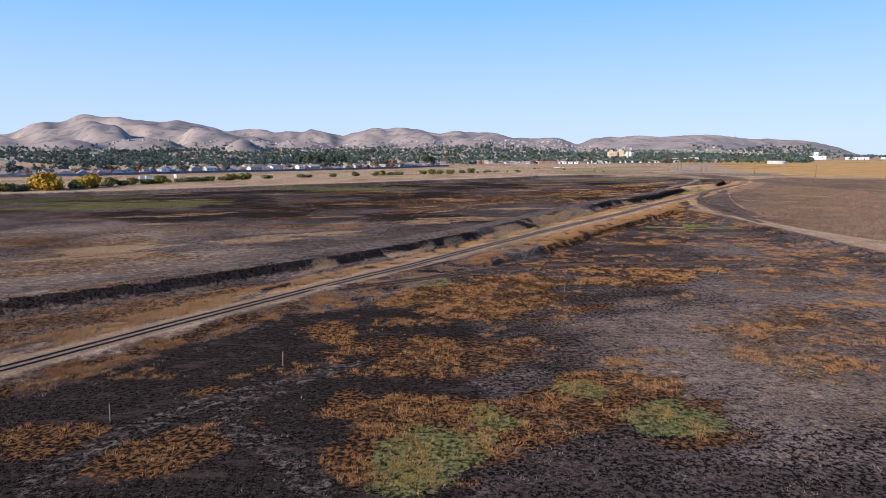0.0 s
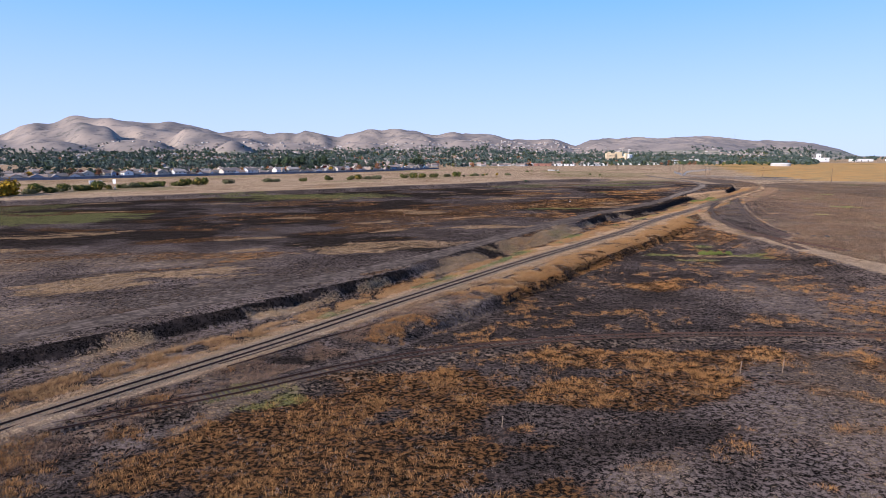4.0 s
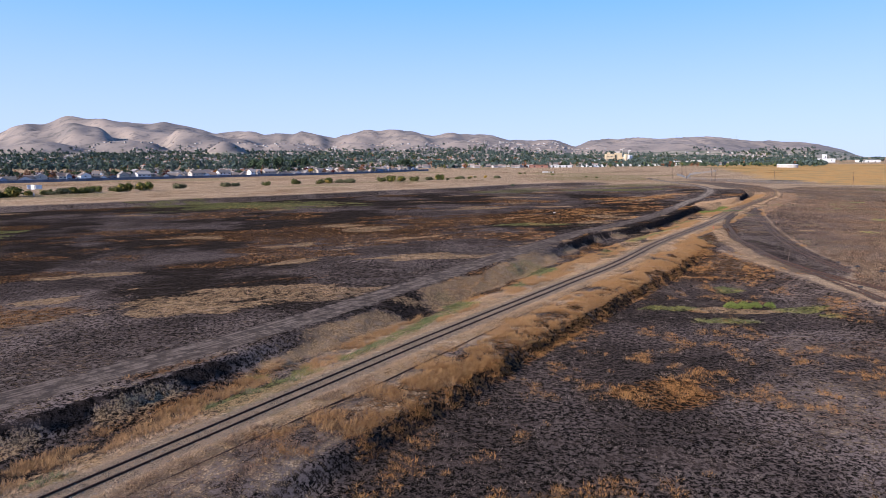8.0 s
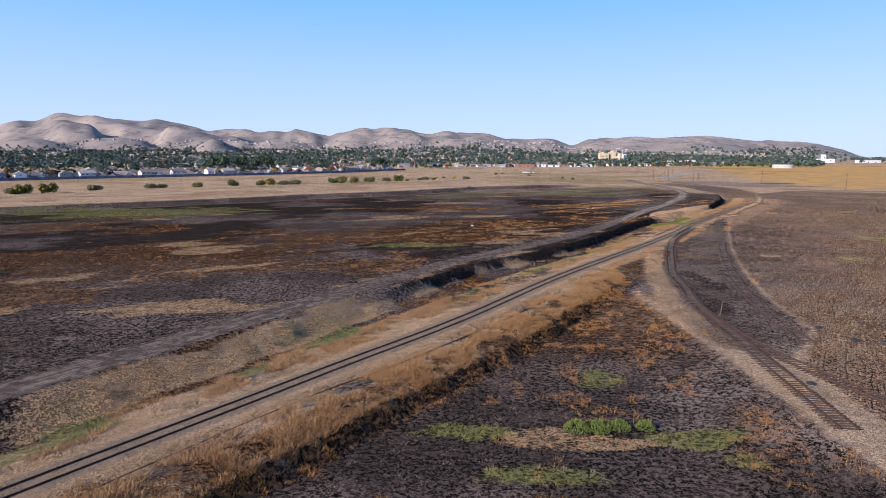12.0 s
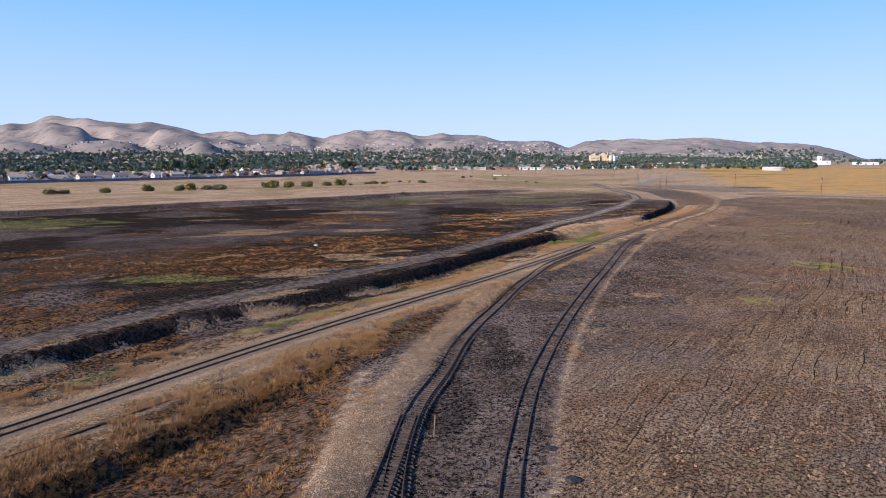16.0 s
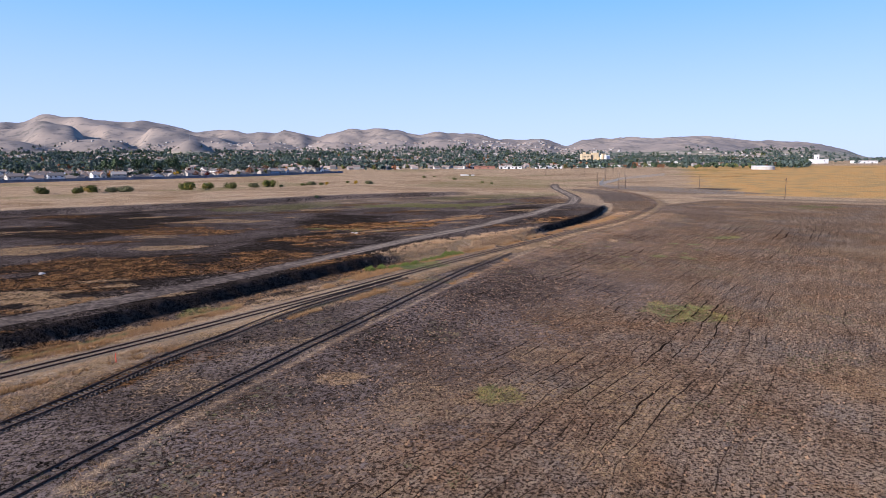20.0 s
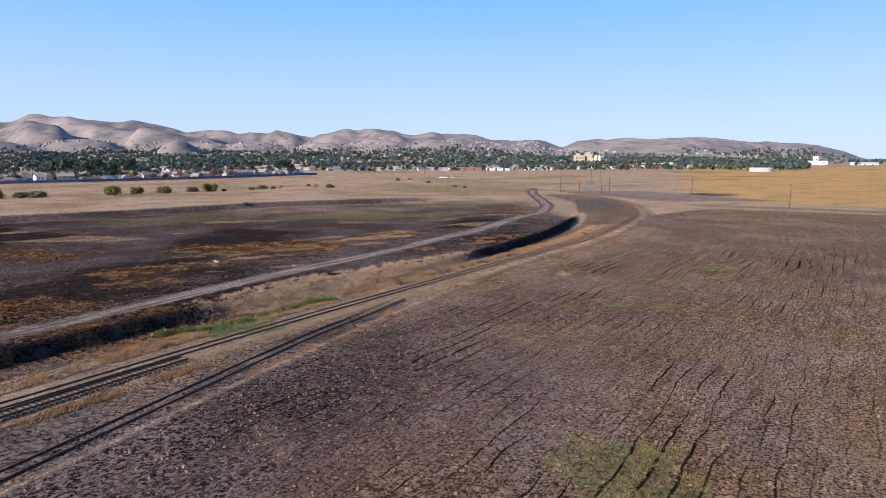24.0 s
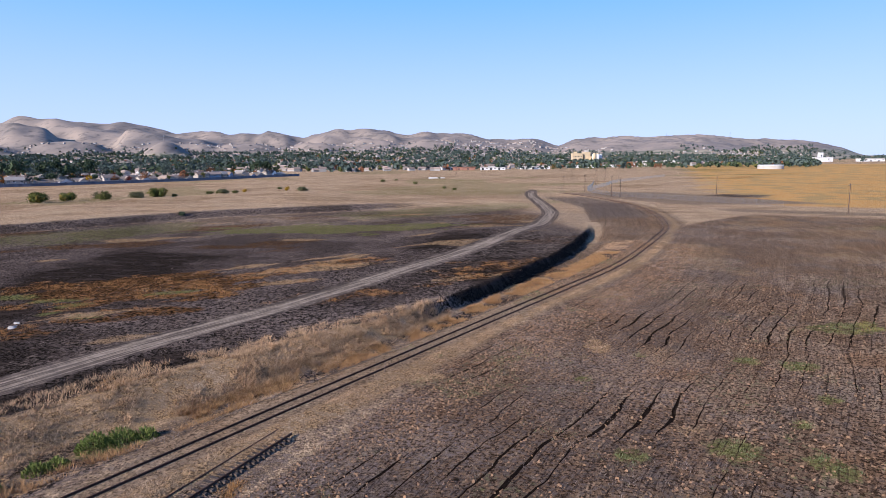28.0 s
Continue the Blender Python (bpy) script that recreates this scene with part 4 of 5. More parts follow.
def tree_kind(name, label, group, leaf, tall, wide, shape, seed, count=150, size=1.0, trunk=0.28):
    """Makes one tree or bush at the origin: a trunk with limbs, and a crown of leaf sprays."""
    rng = np.random.default_rng(seed)
    top = thing(name, pose(0, 0, 0), label, "bush" if "bush" in name else "tree", group)
    v, f, lobes = [], [], []
    if shape == "column":
        limb(v, f, (0, 0, -0.4), (0, 0, tall * 0.8), 0.2, 0.05)
        lobes = [(0, 0, tall * h, wide * 0.5 * k, wide * 0.5 * k, tall * 0.17) for h, k in ((0.2, 0.9), (0.42, 1.0), (0.62, 0.85), (0.8, 0.55), (0.92, 0.25))]
    elif shape == "cone":
        limb(v, f, (0, 0, -0.4), (0, 0, tall * 0.9), 0.35, 0.05)
        lobes = [(rng.normal(0, .25), rng.normal(0, .25), tall * h, wide * 0.5 * k, wide * 0.5 * k, tall * 0.1) for h, k in ((0.22, 1.0), (0.38, 0.9), (0.54, 0.7), (0.7, 0.5), (0.85, 0.28), (0.96, 0.12))]
    elif shape == "bush":
        for k in range(5):
            w = 2 * math.pi * k / 5 + rng.random()
            limb(v, f, (0, 0, -0.2), (0.3 * wide * math.cos(w), 0.3 * wide * math.sin(w), tall * 0.6), 0.07, 0.02, 5)
        for k in range(6):
            w = 2 * math.pi * k / 6 + rng.random()
            r = wide * 0.5 * rng.uniform(0.2, 0.62)
            lobes.append((r * math.cos(w), r * math.sin(w), tall * rng.uniform(0.22, 0.5), wide * rng.uniform(0.22, 0.34), wide * rng.uniform(0.22, 0.34), tall * rng.uniform(0.3, 0.42)))
    else:
        limb(v, f, (0, 0, -0.4), (0.1, 0, tall * 0.42), trunk, trunk * 0.6)
        for k in range(6):
            w = 2 * math.pi * k / 6 + rng.random()
            r = wide * 0.5 * rng.uniform(0.3, 0.68)
            z = tall * rng.uniform(0.45, 0.82)
            limb(v, f, (0.1, 0, tall * 0.38), (r * math.cos(w), r * math.sin(w), z), trunk * 0.45, 0.04, 5)
            lobes.append((r * math.cos(w), r * math.sin(w), z, wide * rng.uniform(0.17, 0.28), wide * rng.uniform(0.17, 0.28), tall * rng.uniform(0.13, 0.2)))
        lobes.append((0, 0, tall * 0.82, wide * 0.25, wide * 0.25, tall * 0.17))
    part("trunk", raw("trunk", v, f, MAT_BARK), None, top)
    lv, lt = leaf_cloud(rng, lobes, count, size)
    part("crown", fast("crown", lv, lt, LEAF[leaf]), None, top)
    return top


def scatter(models, places, rng, lo=0.8, hi=1.25):
    """Copies of the models over the places; the models themselves take the first ones."""
    levels = land(*np.array(places, float).T)
    for i, (x, y) in enumerate(places):
        k = i if i < len(models) else int(rng.integers(len(models)))
        s = rng.uniform(lo, hi)
        z = float(levels[i])
        m = pose(x, y, z, 0, 0, rng.uniform(0, 360)) @ Matrix.Scale(s, 4)
        if i < len(models):
            models[k].matrix_basis = m
        else:
            copy_thing(models[k], m).scale = (s, s, s)


FENCE = [(-560, 545), (-384, 640), (-280, 735), (-168, 833), (-110, 890), (-60, 950), (12, 1075)]
fence_line = spline(FENCE, 3.0)
fence_dir = np.gradient(fence_line, axis=0)
fence_dir /= np.linalg.norm(fence_dir, axis=1)[:, None]
fence_back = np.stack([-fence_dir[:, 1], fence_dir[:, 0]], 1)

MAT_FENCE = simple("blue_grey_fence_boards", (0.10, 0.115, 0.155), (0.20, 0.22, 0.27), 0.8, 0.9, 0.1, vary=0.5)
fence = thing("garden_fence", pose(fence_line[0, 0], fence_line[0, 1], 0), "long weathered blue-grey board fence behind the gardens", "fence")
_v, _f = box(2.9, 0.05, 2.45, 0.05)
PANEL = raw("fence_panel", _v, _f, MAT_FENCE)
_v, _f = box(0.13, 0.13, 2.7)
POST = raw("fence_post", _v, _f, MAT_FENCE)
fence_level = land(*fence_line.T)
for _i in range(len(fence_line) - 1):
    _a, _b = fence_line[_i], fence_line[_i + 1]
    _z = float(fence_level[_i])
    _w = math.degrees(math.atan2(*(_b - _a)[::-1]))
    _o = fence_line[0]
    part("fence_panel", PANEL, None, fence, matrix=pose(*((_a + _b) / 2 - _o), _z, 0, 0, _w))
    part("fence_post", POST, None, fence, matrix=pose(*(_a - _o), _z - 0.05, 0, 0, _w))


def palette(name, colours, rough=0.85, bump=0.0):
    """A paint that takes one of several colours from thing to thing."""
    g = Graph(name, rough, 0.25)
    k = g.n.new("ShaderNodeValToRGB")
    k.color_ramp.interpolation = "CONSTANT"
    while len(k.color_ramp.elements) < len(colours):
        k.color_ramp.elements.new(0.5)
    for i, (e, c) in enumerate(zip(k.color_ramp.elements, colours)):
        e.position, e.color = i / len(colours), (*c, 1)
    g.l.new(g.random(), k.inputs[0])
    dirt = g.math("MULTIPLY", g.ramp(g.noise(0.6, 4), 0.4, 0.75), 0.35)
    c = g.mix(dirt, k.outputs[0], (0.2, 0.18, 0.16))
    return g.done(c)


MAT_WALL = palette("house_stucco", [(0.42, 0.39, 0.35), (0.52, 0.53, 0.55), (0.30, 0.27, 0.24), (0.18, 0.24, 0.34), (0.36, 0.33, 0.29), (0.72, 0.72, 0.72)])
MAT_ROOF = palette("roof_shingles", [(0.17, 0.145, 0.13), (0.25, 0.205, 0.17), (0.12, 0.115, 0.115), (0.30, 0.235, 0.19), (0.20, 0.145, 0.115), (0.27, 0.25, 0.235)], 0.9)
MAT_TRIM = simple("white_trim", (0.6, 0.59, 0.56), (0.78, 0.77, 0.74), 1.0, 0.6)
MAT_PANE = simple("dark_window_glass", (0.02, 0.025, 0.03), (0.06, 0.07, 0.08), 0.5, 0.1, 0.6)
MAT_CHIMNEY = simple("chimney_stucco", (0.42, 0.36, 0.31), (0.7, 0.66, 0.6), 1.0)


def block(c, s):
    """A block from its centre and size."""
    v, f = box(s[0], s[1], s[2], -s[2] / 2)
    return v + np.array(c), f


def fuse(blocks):
    v, f = [], []
    for bv, bf in blocks:
        f += [tuple(len(v) + i for i in q) for q in bf]
        v += [tuple(p) for p in bv]
    return v, f


def gabled(w, d, eave, rise, over=0.5, thick=0.22):
    """Walls with two gables, and a roof of two slabs over them; the ridge runs along x."""
    wv = [(-w / 2, -d / 2, -0.6), (w / 2, -d / 2, -0.6), (w / 2, d / 2, -0.6), (-w / 2, d / 2, -0.6), (-w / 2, -d / 2, eave), (w / 2, -d / 2, eave), (w / 2, d / 2, eave),
          (-w / 2, d / 2, eave), (-w / 2, 0, eave + rise), (w / 2, 0, eave + rise)]
    wf = [(0, 1, 5, 4), (2, 3, 7, 6), (1, 2, 6, 9, 5), (3, 0, 4, 8, 7)]
    rv, rf = [], []
    for s in (-1, 1):
        k = len(rv)
        lo = eave - over * rise / (d / 2)
        for x in (-w / 2 - over, w / 2 + over):
            for y, z in ((s * (d / 2 + over), lo), (0, eave + rise)):
                rv += [(x, y, z + 0.03), (x, y, z + 0.03 + thick)]
        rf += [tuple(k + i for i in q) for q in ((0, 2, 6, 4), (1, 5, 7, 3), (0, 1, 3, 2), (4, 6, 7, 5), (0, 4, 5, 1), (2, 3, 7, 6))]
    return wv, wf, rv, rf


def window_part(top, x, y, z, w, h, turn):
    m = pose(x, y, z, 0, 0, turn)
    win = part("window", raw("window", *fuse([block((0, 0, h / 2 + .06), (w + .24, .12, .12)), block((0, 0, -h / 2 - .06), (w + .24, .16, .12)),
                                              block((-w / 2 - .06, 0, 0), (.12, .12, h)), block((w / 2 + .06, 0, 0), (.12, .12, h)), block((0, 0, 0), (.07, .1, h))]), MAT_TRIM), None, top, matrix=m)
    part("pane", raw("pane", *block((0, 0.02, 0), (w, .04, h)), MAT_PANE), None, win)


def house_kind(seed, w, d, eave, rise, wing, label):
    rng = np.random.default_rng(seed)
    top = thing("house", pose(0, 0, 0), label, "house", "houses of the town")
    wv, wf, rv, rf = gabled(w, d, eave, rise)
    part("wall", raw("wall", wv, wf, MAT_WALL), None, top)
    part("roof", raw("roof", rv, rf, MAT_ROOF), None, top)
    if wing:
        a, b, c, e = gabled(d * 0.75, w * 0.38, eave * 0.98, rise * 0.85)
        turn = np.array([[0, -1, 0], [1, 0, 0], [0, 0, 1]])
        shift = np.array([w * 0.2 * wing, -d * 0.42, 0])
        part("wing_wall", raw("wing_wall", np.array(a) @ turn.T + shift, b, MAT_WALL), None, top)
        part("wing_roof", raw("wing_roof", np.array(c) @ turn.T + shift, e, MAT_ROOF), None, top)
        window_part(top, w * 0.2 * wing, -d * 0.42 - d * 0.375 - 0.04, eave * 0.55, 2.2, 1.3, 0)
    for x in (-0.34, -0.05, 0.36):
        if wing and abs(x - 0.2 * wing) < 0.22:
            continue
        window_part(top, w * x, -d / 2 - 0.04, eave - 1.3, 1.7, 1.2, 0)
        if eave > 4:
            window_part(top, w * x, -d / 2 - 0.04, 1.5, 1.9, 1.4, 0)
    window_part(top, -w / 2 - 0.04, 0.5, eave - 0.9, 1.3, 1.1, 90)
    cx = w * 0.3 * (1 if seed % 2 else -1)
    part("chimney", raw("chimney", *fuse([block((cx, d * 0.12, eave + rise * 0.75), (0.9, 0.75, 2.6)), block((cx, d * 0.12, eave + rise * 0.75 + 1.35), (1.1, 0.95, 0.2))]), MAT_CHIMNEY), None, top)
    return top


HOUSES = [house_kind(1, 15, 10, 2.8, 2.3, 1, "single-storey stucco house with a low shingle roof"),
          house_kind(2, 13, 10, 5.3, 2.3, 0, "two-storey stucco house with a gabled roof"),
          house_kind(3, 16, 11, 2.9, 2.6, -1, "single-storey house with a wing and a chimney"),
          house_kind(4, 12, 9, 5.2, 2.6, 1, "two-storey house with a pale gable and white windows"),
          house_kind(5, 14, 9, 2.8, 2.0, 0, "low ranch house with a brown roof")]
rng = np.random.default_rng(11)
house_places = []
for row, (off, gap, keep) in enumerate(((17, 16.5, 1.0), (47, 18, .9), (80, 20, .8), (115, 24, .75), (155, 28, .7), (205, 34, .65))):
    s = 6.0
    while s < (len(fence_line) - 2) * 3.0:
        if rng.random() < keep:
            i = int(s / 3.0)
            q = fence_line[i] + fence_back[i] * (off + rng.normal(0, 2.0))
            house_places.append((q[0], q[1], math.degrees(math.atan2(fence_dir[i, 1], fence_dir[i, 0])) + rng.normal(0, 6) + (90 if rng.random() < 0.3 else 0)))
        s += gap * rng.uniform(0.9, 1.25)
house_level = land(*np.array(house_places)[:, :2].T)
for i, (x, y, w) in enumerate(house_places):
    k = i if i < len(HOUSES) else int(rng.choice(5, p=[.26, .2, .24, .12, .18]))
    m = pose(x, y, float(house_level[i]), 0, 0, w)
    if i < len(HOUSES):
        HOUSES[k].matrix_basis = m
    else:
        copy_thing(HOUSES[k], m)

TREES = {
    "dark": [tree_kind("tree", "dark green broadleaf garden tree", "town trees", "dark", 9.5, 9, "round", 21, 170, 1.15), tree_kind("tree", "tall dark green evergreen tree", "town trees", "pine", 14, 11, "round", 22, 200, 1.35)],
    "olive": [tree_kind("tree", "rounded olive-green garden tree", "town trees", "olive", 8, 7, "round", 23, 150, 1.0)],
    "warm": [tree_kind("tree", "small yellow autumn garden tree", "town trees", "yellow", 7, 6, "round", 24, 150, .95), tree_kind("tree", "small orange autumn garden tree", "town trees", "orange", 7.5, 6.5, "round", 25, 150, .95)],
    "red": [tree_kind("tree", "low maroon-leaved garden tree", "town trees", "maroon", 7, 8, "round", 26, 160, 1.0), tree_kind("tree", "broad russet autumn garden tree", "town trees", "russet", 9, 10, "round", 27, 170, 1.1)],
    "cypress": [tree_kind("cypress", "slim dark cypress tree", "town trees", "pine", 9, 2.0, "column", 28, 110, .75)],
    "conifer": [tree_kind("conifer", "dark conifer above the roofs", "town trees", "pine", 15, 6.5, "cone", 29, 170, 1.2)],
}


def behind(lo, hi, count):
    out = []
    for _ in range(count):
        i = int(rng.integers(0, len(fence_line)))
        q = fence_line[i] + fence_back[i] * rng.uniform(lo, hi) + rng.normal(0, 2, 2)
        out.append((q[0], q[1]))
    return out


scatter(TREES["dark"], behind(28, 250, 110) + behind(5, 40, 45), rng, 0.7, 1.25)
scatter(TREES["olive"], behind(8, 200, 34), rng)
scatter(TREES["warm"], behind(5, 110, 34), rng)
scatter(TREES["red"], [(-108, 905), (-118, 899), (-98, 916), (-330, 715), (-318, 722)] + behind(5, 130, 34), rng)
scatter(TREES["cypress"], behind(10, 180, 34), rng)
scatter(TREES["conifer"], behind(70, 250, 24), rng)
PINES = tree_kind("pine_tree", "broad dark pine towering over the houses", "dark pines behind the fence", "dark", 17, 15, "round", 31, 420, 1.5, 0.45)
scatter([PINES], [(-186, 868), (-172, 884), (-158, 898), (-146, 908), (-200, 872), (-176, 905), (-20, 1046), (-28, 1034)], rng, 1.0, 1.35)

# bushes of the meadow
rng = np.random.default_rng(5)
BIG = [tree_kind("bush", "large bush turning yellow beside the meadow", "meadow bushes", "yellow", 8, 9, "bush", 41, 760, .95),
       tree_kind("bush", "green and yellow bush in dry grass", "meadow bushes", "mixed", 5.5, 8, "bush", 42, 720, .8),
       tree_kind("bush", "grey-green bush in dry grass", "meadow bushes", "sage", 4.2, 8, "bush", 43, 700, .7),
       tree_kind("bush", "olive-green bush in dry grass", "meadow bushes", "olive", 4.6, 8, "bush", 44, 700, .75)]
scatter(BIG[:1], [(-226, 355), (-233, 364), (-221, 352), (-213, 378)], rng, 1.3, 1.9)
scatter(BIG[1:2], [(-240, 348), (-217, 373), (-207, 416), (-158, 500), (-58, 596), (-10, 622), (30, 660), (-194, 430), (-166, 491), (-3, 634), (-213, 400)], rng, 0.95, 1.4)
scatter(BIG[2:3], [(-150, 534), (-126, 556), (88, 742), (-188, 462), (-120, 560), (-50, 604), (50, 700), (-43, 606), (20, 657)], rng, 0.9, 1.35)
scatter(BIG[3:], [(-200, 424), (-168, 488), (-64, 592), (-180, 470), (-20, 638), (8, 646), (-82, 588), (-172, 522), (-100, 570)], rng, 0.9, 1.3)
hedge = spline([(-252, 322), (-232, 352), (-214, 385), (-200, 425), (-188, 465), (-168, 503)], 7.5)
for _i, (_a, _b) in enumerate(hedge + rng.normal(0, 2.2, hedge.shape)):
    _s = rng.uniform(0.6, 1.0) * (1.4 if _i < 8 else 1.1)
    copy_thing(BIG[(1, 3, 0, 1, 2)[_i % 5] if _i < 9 else (1, 3, 2)[_i % 3]], pose(_a, _b, float(land(_a, _b)), 0, 0, rng.uniform(0, 360))).scale = (_s, _s, _s)
SMALL = [tree_kind("bush", "small green bush alone in the meadow", "small bushes", "dark", 2.6, 3.0, "bush", 45, 320, .5),
         tree_kind("bush", "small yellowing bush in the meadow", "small bushes", "yellow", 3.4, 3.2, "bush", 46, 320, .5),
         tree_kind("bush", "small olive bush in the meadow", "small bushes", "olive", 2.2, 3.8, "bush", 47, 320, .5)]
scatter(SMALL[:1], [(28, 661), (179, 944), (84, 560)], rng, .8, 1.0)
scatter(SMALL[1:2], [(60, 711), (-21, 640), (77, 748)], rng, .9, 1.2)
scatter(SMALL[2:], [(37, 664), (46, 690), (58, 699), (67, 767), (129, 881), (160, 826), (183, 756), (190, 739), (48, 700), (139, 906)], rng, .8, 1.3)

# ---- far woods and far houses, past counting ----
def woods(name, leaf, count, seed, spread, tall, label):
    rng = np.random.default_rng(seed)
    px = rng.uniform(*spread[:2], count)
    dist = spread[2] + (spread[3] - spread[2]) * rng.random(count) ** 0.8
    x = EYE[0] + (px - 778) / 1099.0 * dist
    y = EYE[1] + dist
    keep = (fbm(x, y, 160, 3, seed) > 0.40) & ((x - fence_line[-1, 0]) * 0.9 + (y - 1075) * 0.25 > -2000)
    off, _ = side(FENCE, x, y, 40)
    keep &= (off < -150) | ((x > 20) & (y > 1275))
    z = land(x, y)
    keep &= hill_height(x, y) < np.where(rng.random(count) < 0.07, 82, 58)
    vs, ts, k = [], [], 0
    n = 22
    for a, b, c in zip(x[keep], y[keep], z[keep]):
        h = tall * rng.uniform(0.6, 1.35)
        w = h * rng.uniform(0.3, 0.55)
        v, t = leaf_cloud(rng, [(a, b, c + h * .55, w, w, h * .45), (a + w * .6, b, c + h * .4, w * .7, w * .7, h * .3)], n, h * 0.4)
        vs.append(v)
        ts.append(t + k)
        k += len(v)
    return tagged(new(name, fast(name, np.vstack(vs), np.vstack(ts), LEAF[leaf])), label, "woods", kind="stuff")


woods("far_trees", "pine", 6200, 301, (-150, 1420, 900, 2900), 11, "far dark green trees of the town below the hills")
woods("far_trees", "dark", 3400, 302, (-150, 1420, 900, 2800), 10, "far green garden trees among the roofs")
woods("far_trees", "russet", 420, 303, (-100, 1400, 900, 2200), 8, "far russet autumn trees among the roofs")
woods("far_trees", "olive", 700, 304, (-100, 1400, 900, 2600), 8, "far olive-green trees among the roofs")
woods("far_trees", "pine", 160, 306, (1400, 1640, 1600, 2800), 12, "scattered far trees beyond the meadows")
woods("far_hedge", "dark", 700, 305, (690, 1420, 1150, 1500), 7, "line of trees along the edge of town")


def far_houses(count, seed, spread, label):
    rng = np.random.default_rng(seed)
    dist = rng.uniform(spread[2], spread[3], count)
    px = rng.uniform(*spread[:2], count)
    x, y = EYE[0] + (px - 778) / 1099.0 * dist, EYE[1] + dist
    h = hill_height(x, y)
    keep = (fbm(x, y, 220, 3, seed) > 0.44) & (h < spread[4])
    off, _ = side(FENCE, x, y, 40)
    keep &= (off < -190) | ((x > 20) & (y > 1275))
    body_v, body_f, roof_v, roof_f = [], [], [], []
    for a, b, c in zip(x[keep], y[keep], land(x, y)[keep]):
        w, d, e = rng.uniform(8, 11), rng.uniform(7, 9), rng.choice([2.8, 4.6])
        wv, wf, rv, rf = gabled(w, d, e, 2.4)
        m = np.array(pose(a, b, c, 0, 0, rng.uniform(-40, 40)))
        body_f += [tuple(len(body_v) + i for i in q) for q in wf]
        body_v += list(np.array(wv) @ m[:3, :3].T + m[:3, 3])
        roof_f += [tuple(len(roof_v) + i for i in q) for q in rf]
        roof_v += list(np.array(rv) @ m[:3, :3].T + m[:3, 3])
    top = tagged(new("far_houses", raw("far_houses", body_v, body_f, MAT_FARWALL)), label, "houses", kind="stuff")
    tagged(part("roofs", raw("roofs", roof_v, roof_f, MAT_FARROOF), None, top), kind="stuff")


def island_paint(name, a, b):
    g = Graph(name, 0.85, 0.2)
    return g.done(g.mix(g.island(), a, b))


MAT_FARWALL = island_paint("far_stucco", (0.15, 0.148, 0.15), (0.40, 0.395, 0.39))
MAT_FARROOF = island_paint("far_shingles", (0.13, 0.11, 0.10), (0.34, 0.27, 0.23))
far_houses(1700, 401, (-150, 1000, 1050, 3000, 62), "far pale houses among trees on the rising ground")
far_houses(1100, 402, (60, 1000, 2500, 3300, 92), "far pale houses in rows on the hillsides")
far_houses(700, 403, (1000, 1400, 1300, 3000, 60), "far pale houses below the hills")

# ---- poles, fences and buildings beyond the fields ----
MAT_POLE = simple("dark_pole_wood", (0.05, 0.035, 0.028), (0.13, 0.09, 0.07), 1.5, 0.9, 0.1)
MAT_STEEL = simple("galvanised_steel", (0.11, 0.115, 0.125), (0.20, 0.205, 0.22), 2.0, 0.5, 0.5, metal=0.4)
MAT_WHITE = simple("white_sheet_metal", (0.50, 0.51, 0.52), (0.64, 0.65, 0.66), 0.4, 0.6)
MAT_CREAM = simple("cream_concrete", (0.40, 0.315, 0.195), (0.52, 0.43, 0.29), 0.12, 0.85)
MAT_GREYCON = simple("grey_concrete", (0.32, 0.30, 0.28), (0.48, 0.46, 0.43), 0.2, 0.9)
MAT_REDROOF = simple("red_brown_roof", (0.20, 0.10, 0.075), (0.32, 0.17, 0.13), 0.3, 0.85)


def tube(r0, r1, z0, z1, sides=12, x=0.0, y=0.0):
    v, f = [], []
    limb(v, f, (x, y, z0), (x, y, z1), r0, r1, sides)
    return np.array(v), f


def pole_kind():
    top = thing("utility_pole", pose(0, 0, 0), "tall dark wooden utility pole with a crossarm", "utility pole", "utility poles")
    part("pole", raw("pole", *tube(0.2, 0.13, -0.8, 11.4, 8), MAT_POLE), None, top)
    arm = part("crossarm", raw("crossarm", *fuse([block((0, 0.18, 10.6), (2.6, .12, .14)), block((-.45, .2, 10.2), (.06, .05, .8)), block((.45, .2, 10.2), (.06, .05, .8))]), MAT_POLE), None, top)
    for x in (-1.15, -0.4, 0.4, 1.15):
        part("insulator", raw("insulator", *tube(0.05, 0.035, 10.66, 10.88, 6, x, .18), MAT_STEEL), None, arm)
    return top


POLES = [(330.5, 554), (324, 650), (277.5, 662), (271.5, 657), (268, 704), (255.1, 705.8), (294.9, 787), (313.5, 833), (300, 897), (264, 934), (223, 977), (199, 1083), (148, 1074), (111, 1132),
         (345, 905), (420, 440)]
_pole = pole_kind()
_lv = land(*np.array(POLES, float).T)
for _i, (_a, _b) in enumerate(POLES):
    _m = pose(_a, _b, float(_lv[_i]), 0, 0, 35 + 7 * math.sin(_i * 2.3)) @ Matrix.Scale(1 - 0.06 * (_i % 3), 4)
    if _i == 0:
        _pole.matrix_basis = _m
    else:
        copy_thing(_pole, _m)


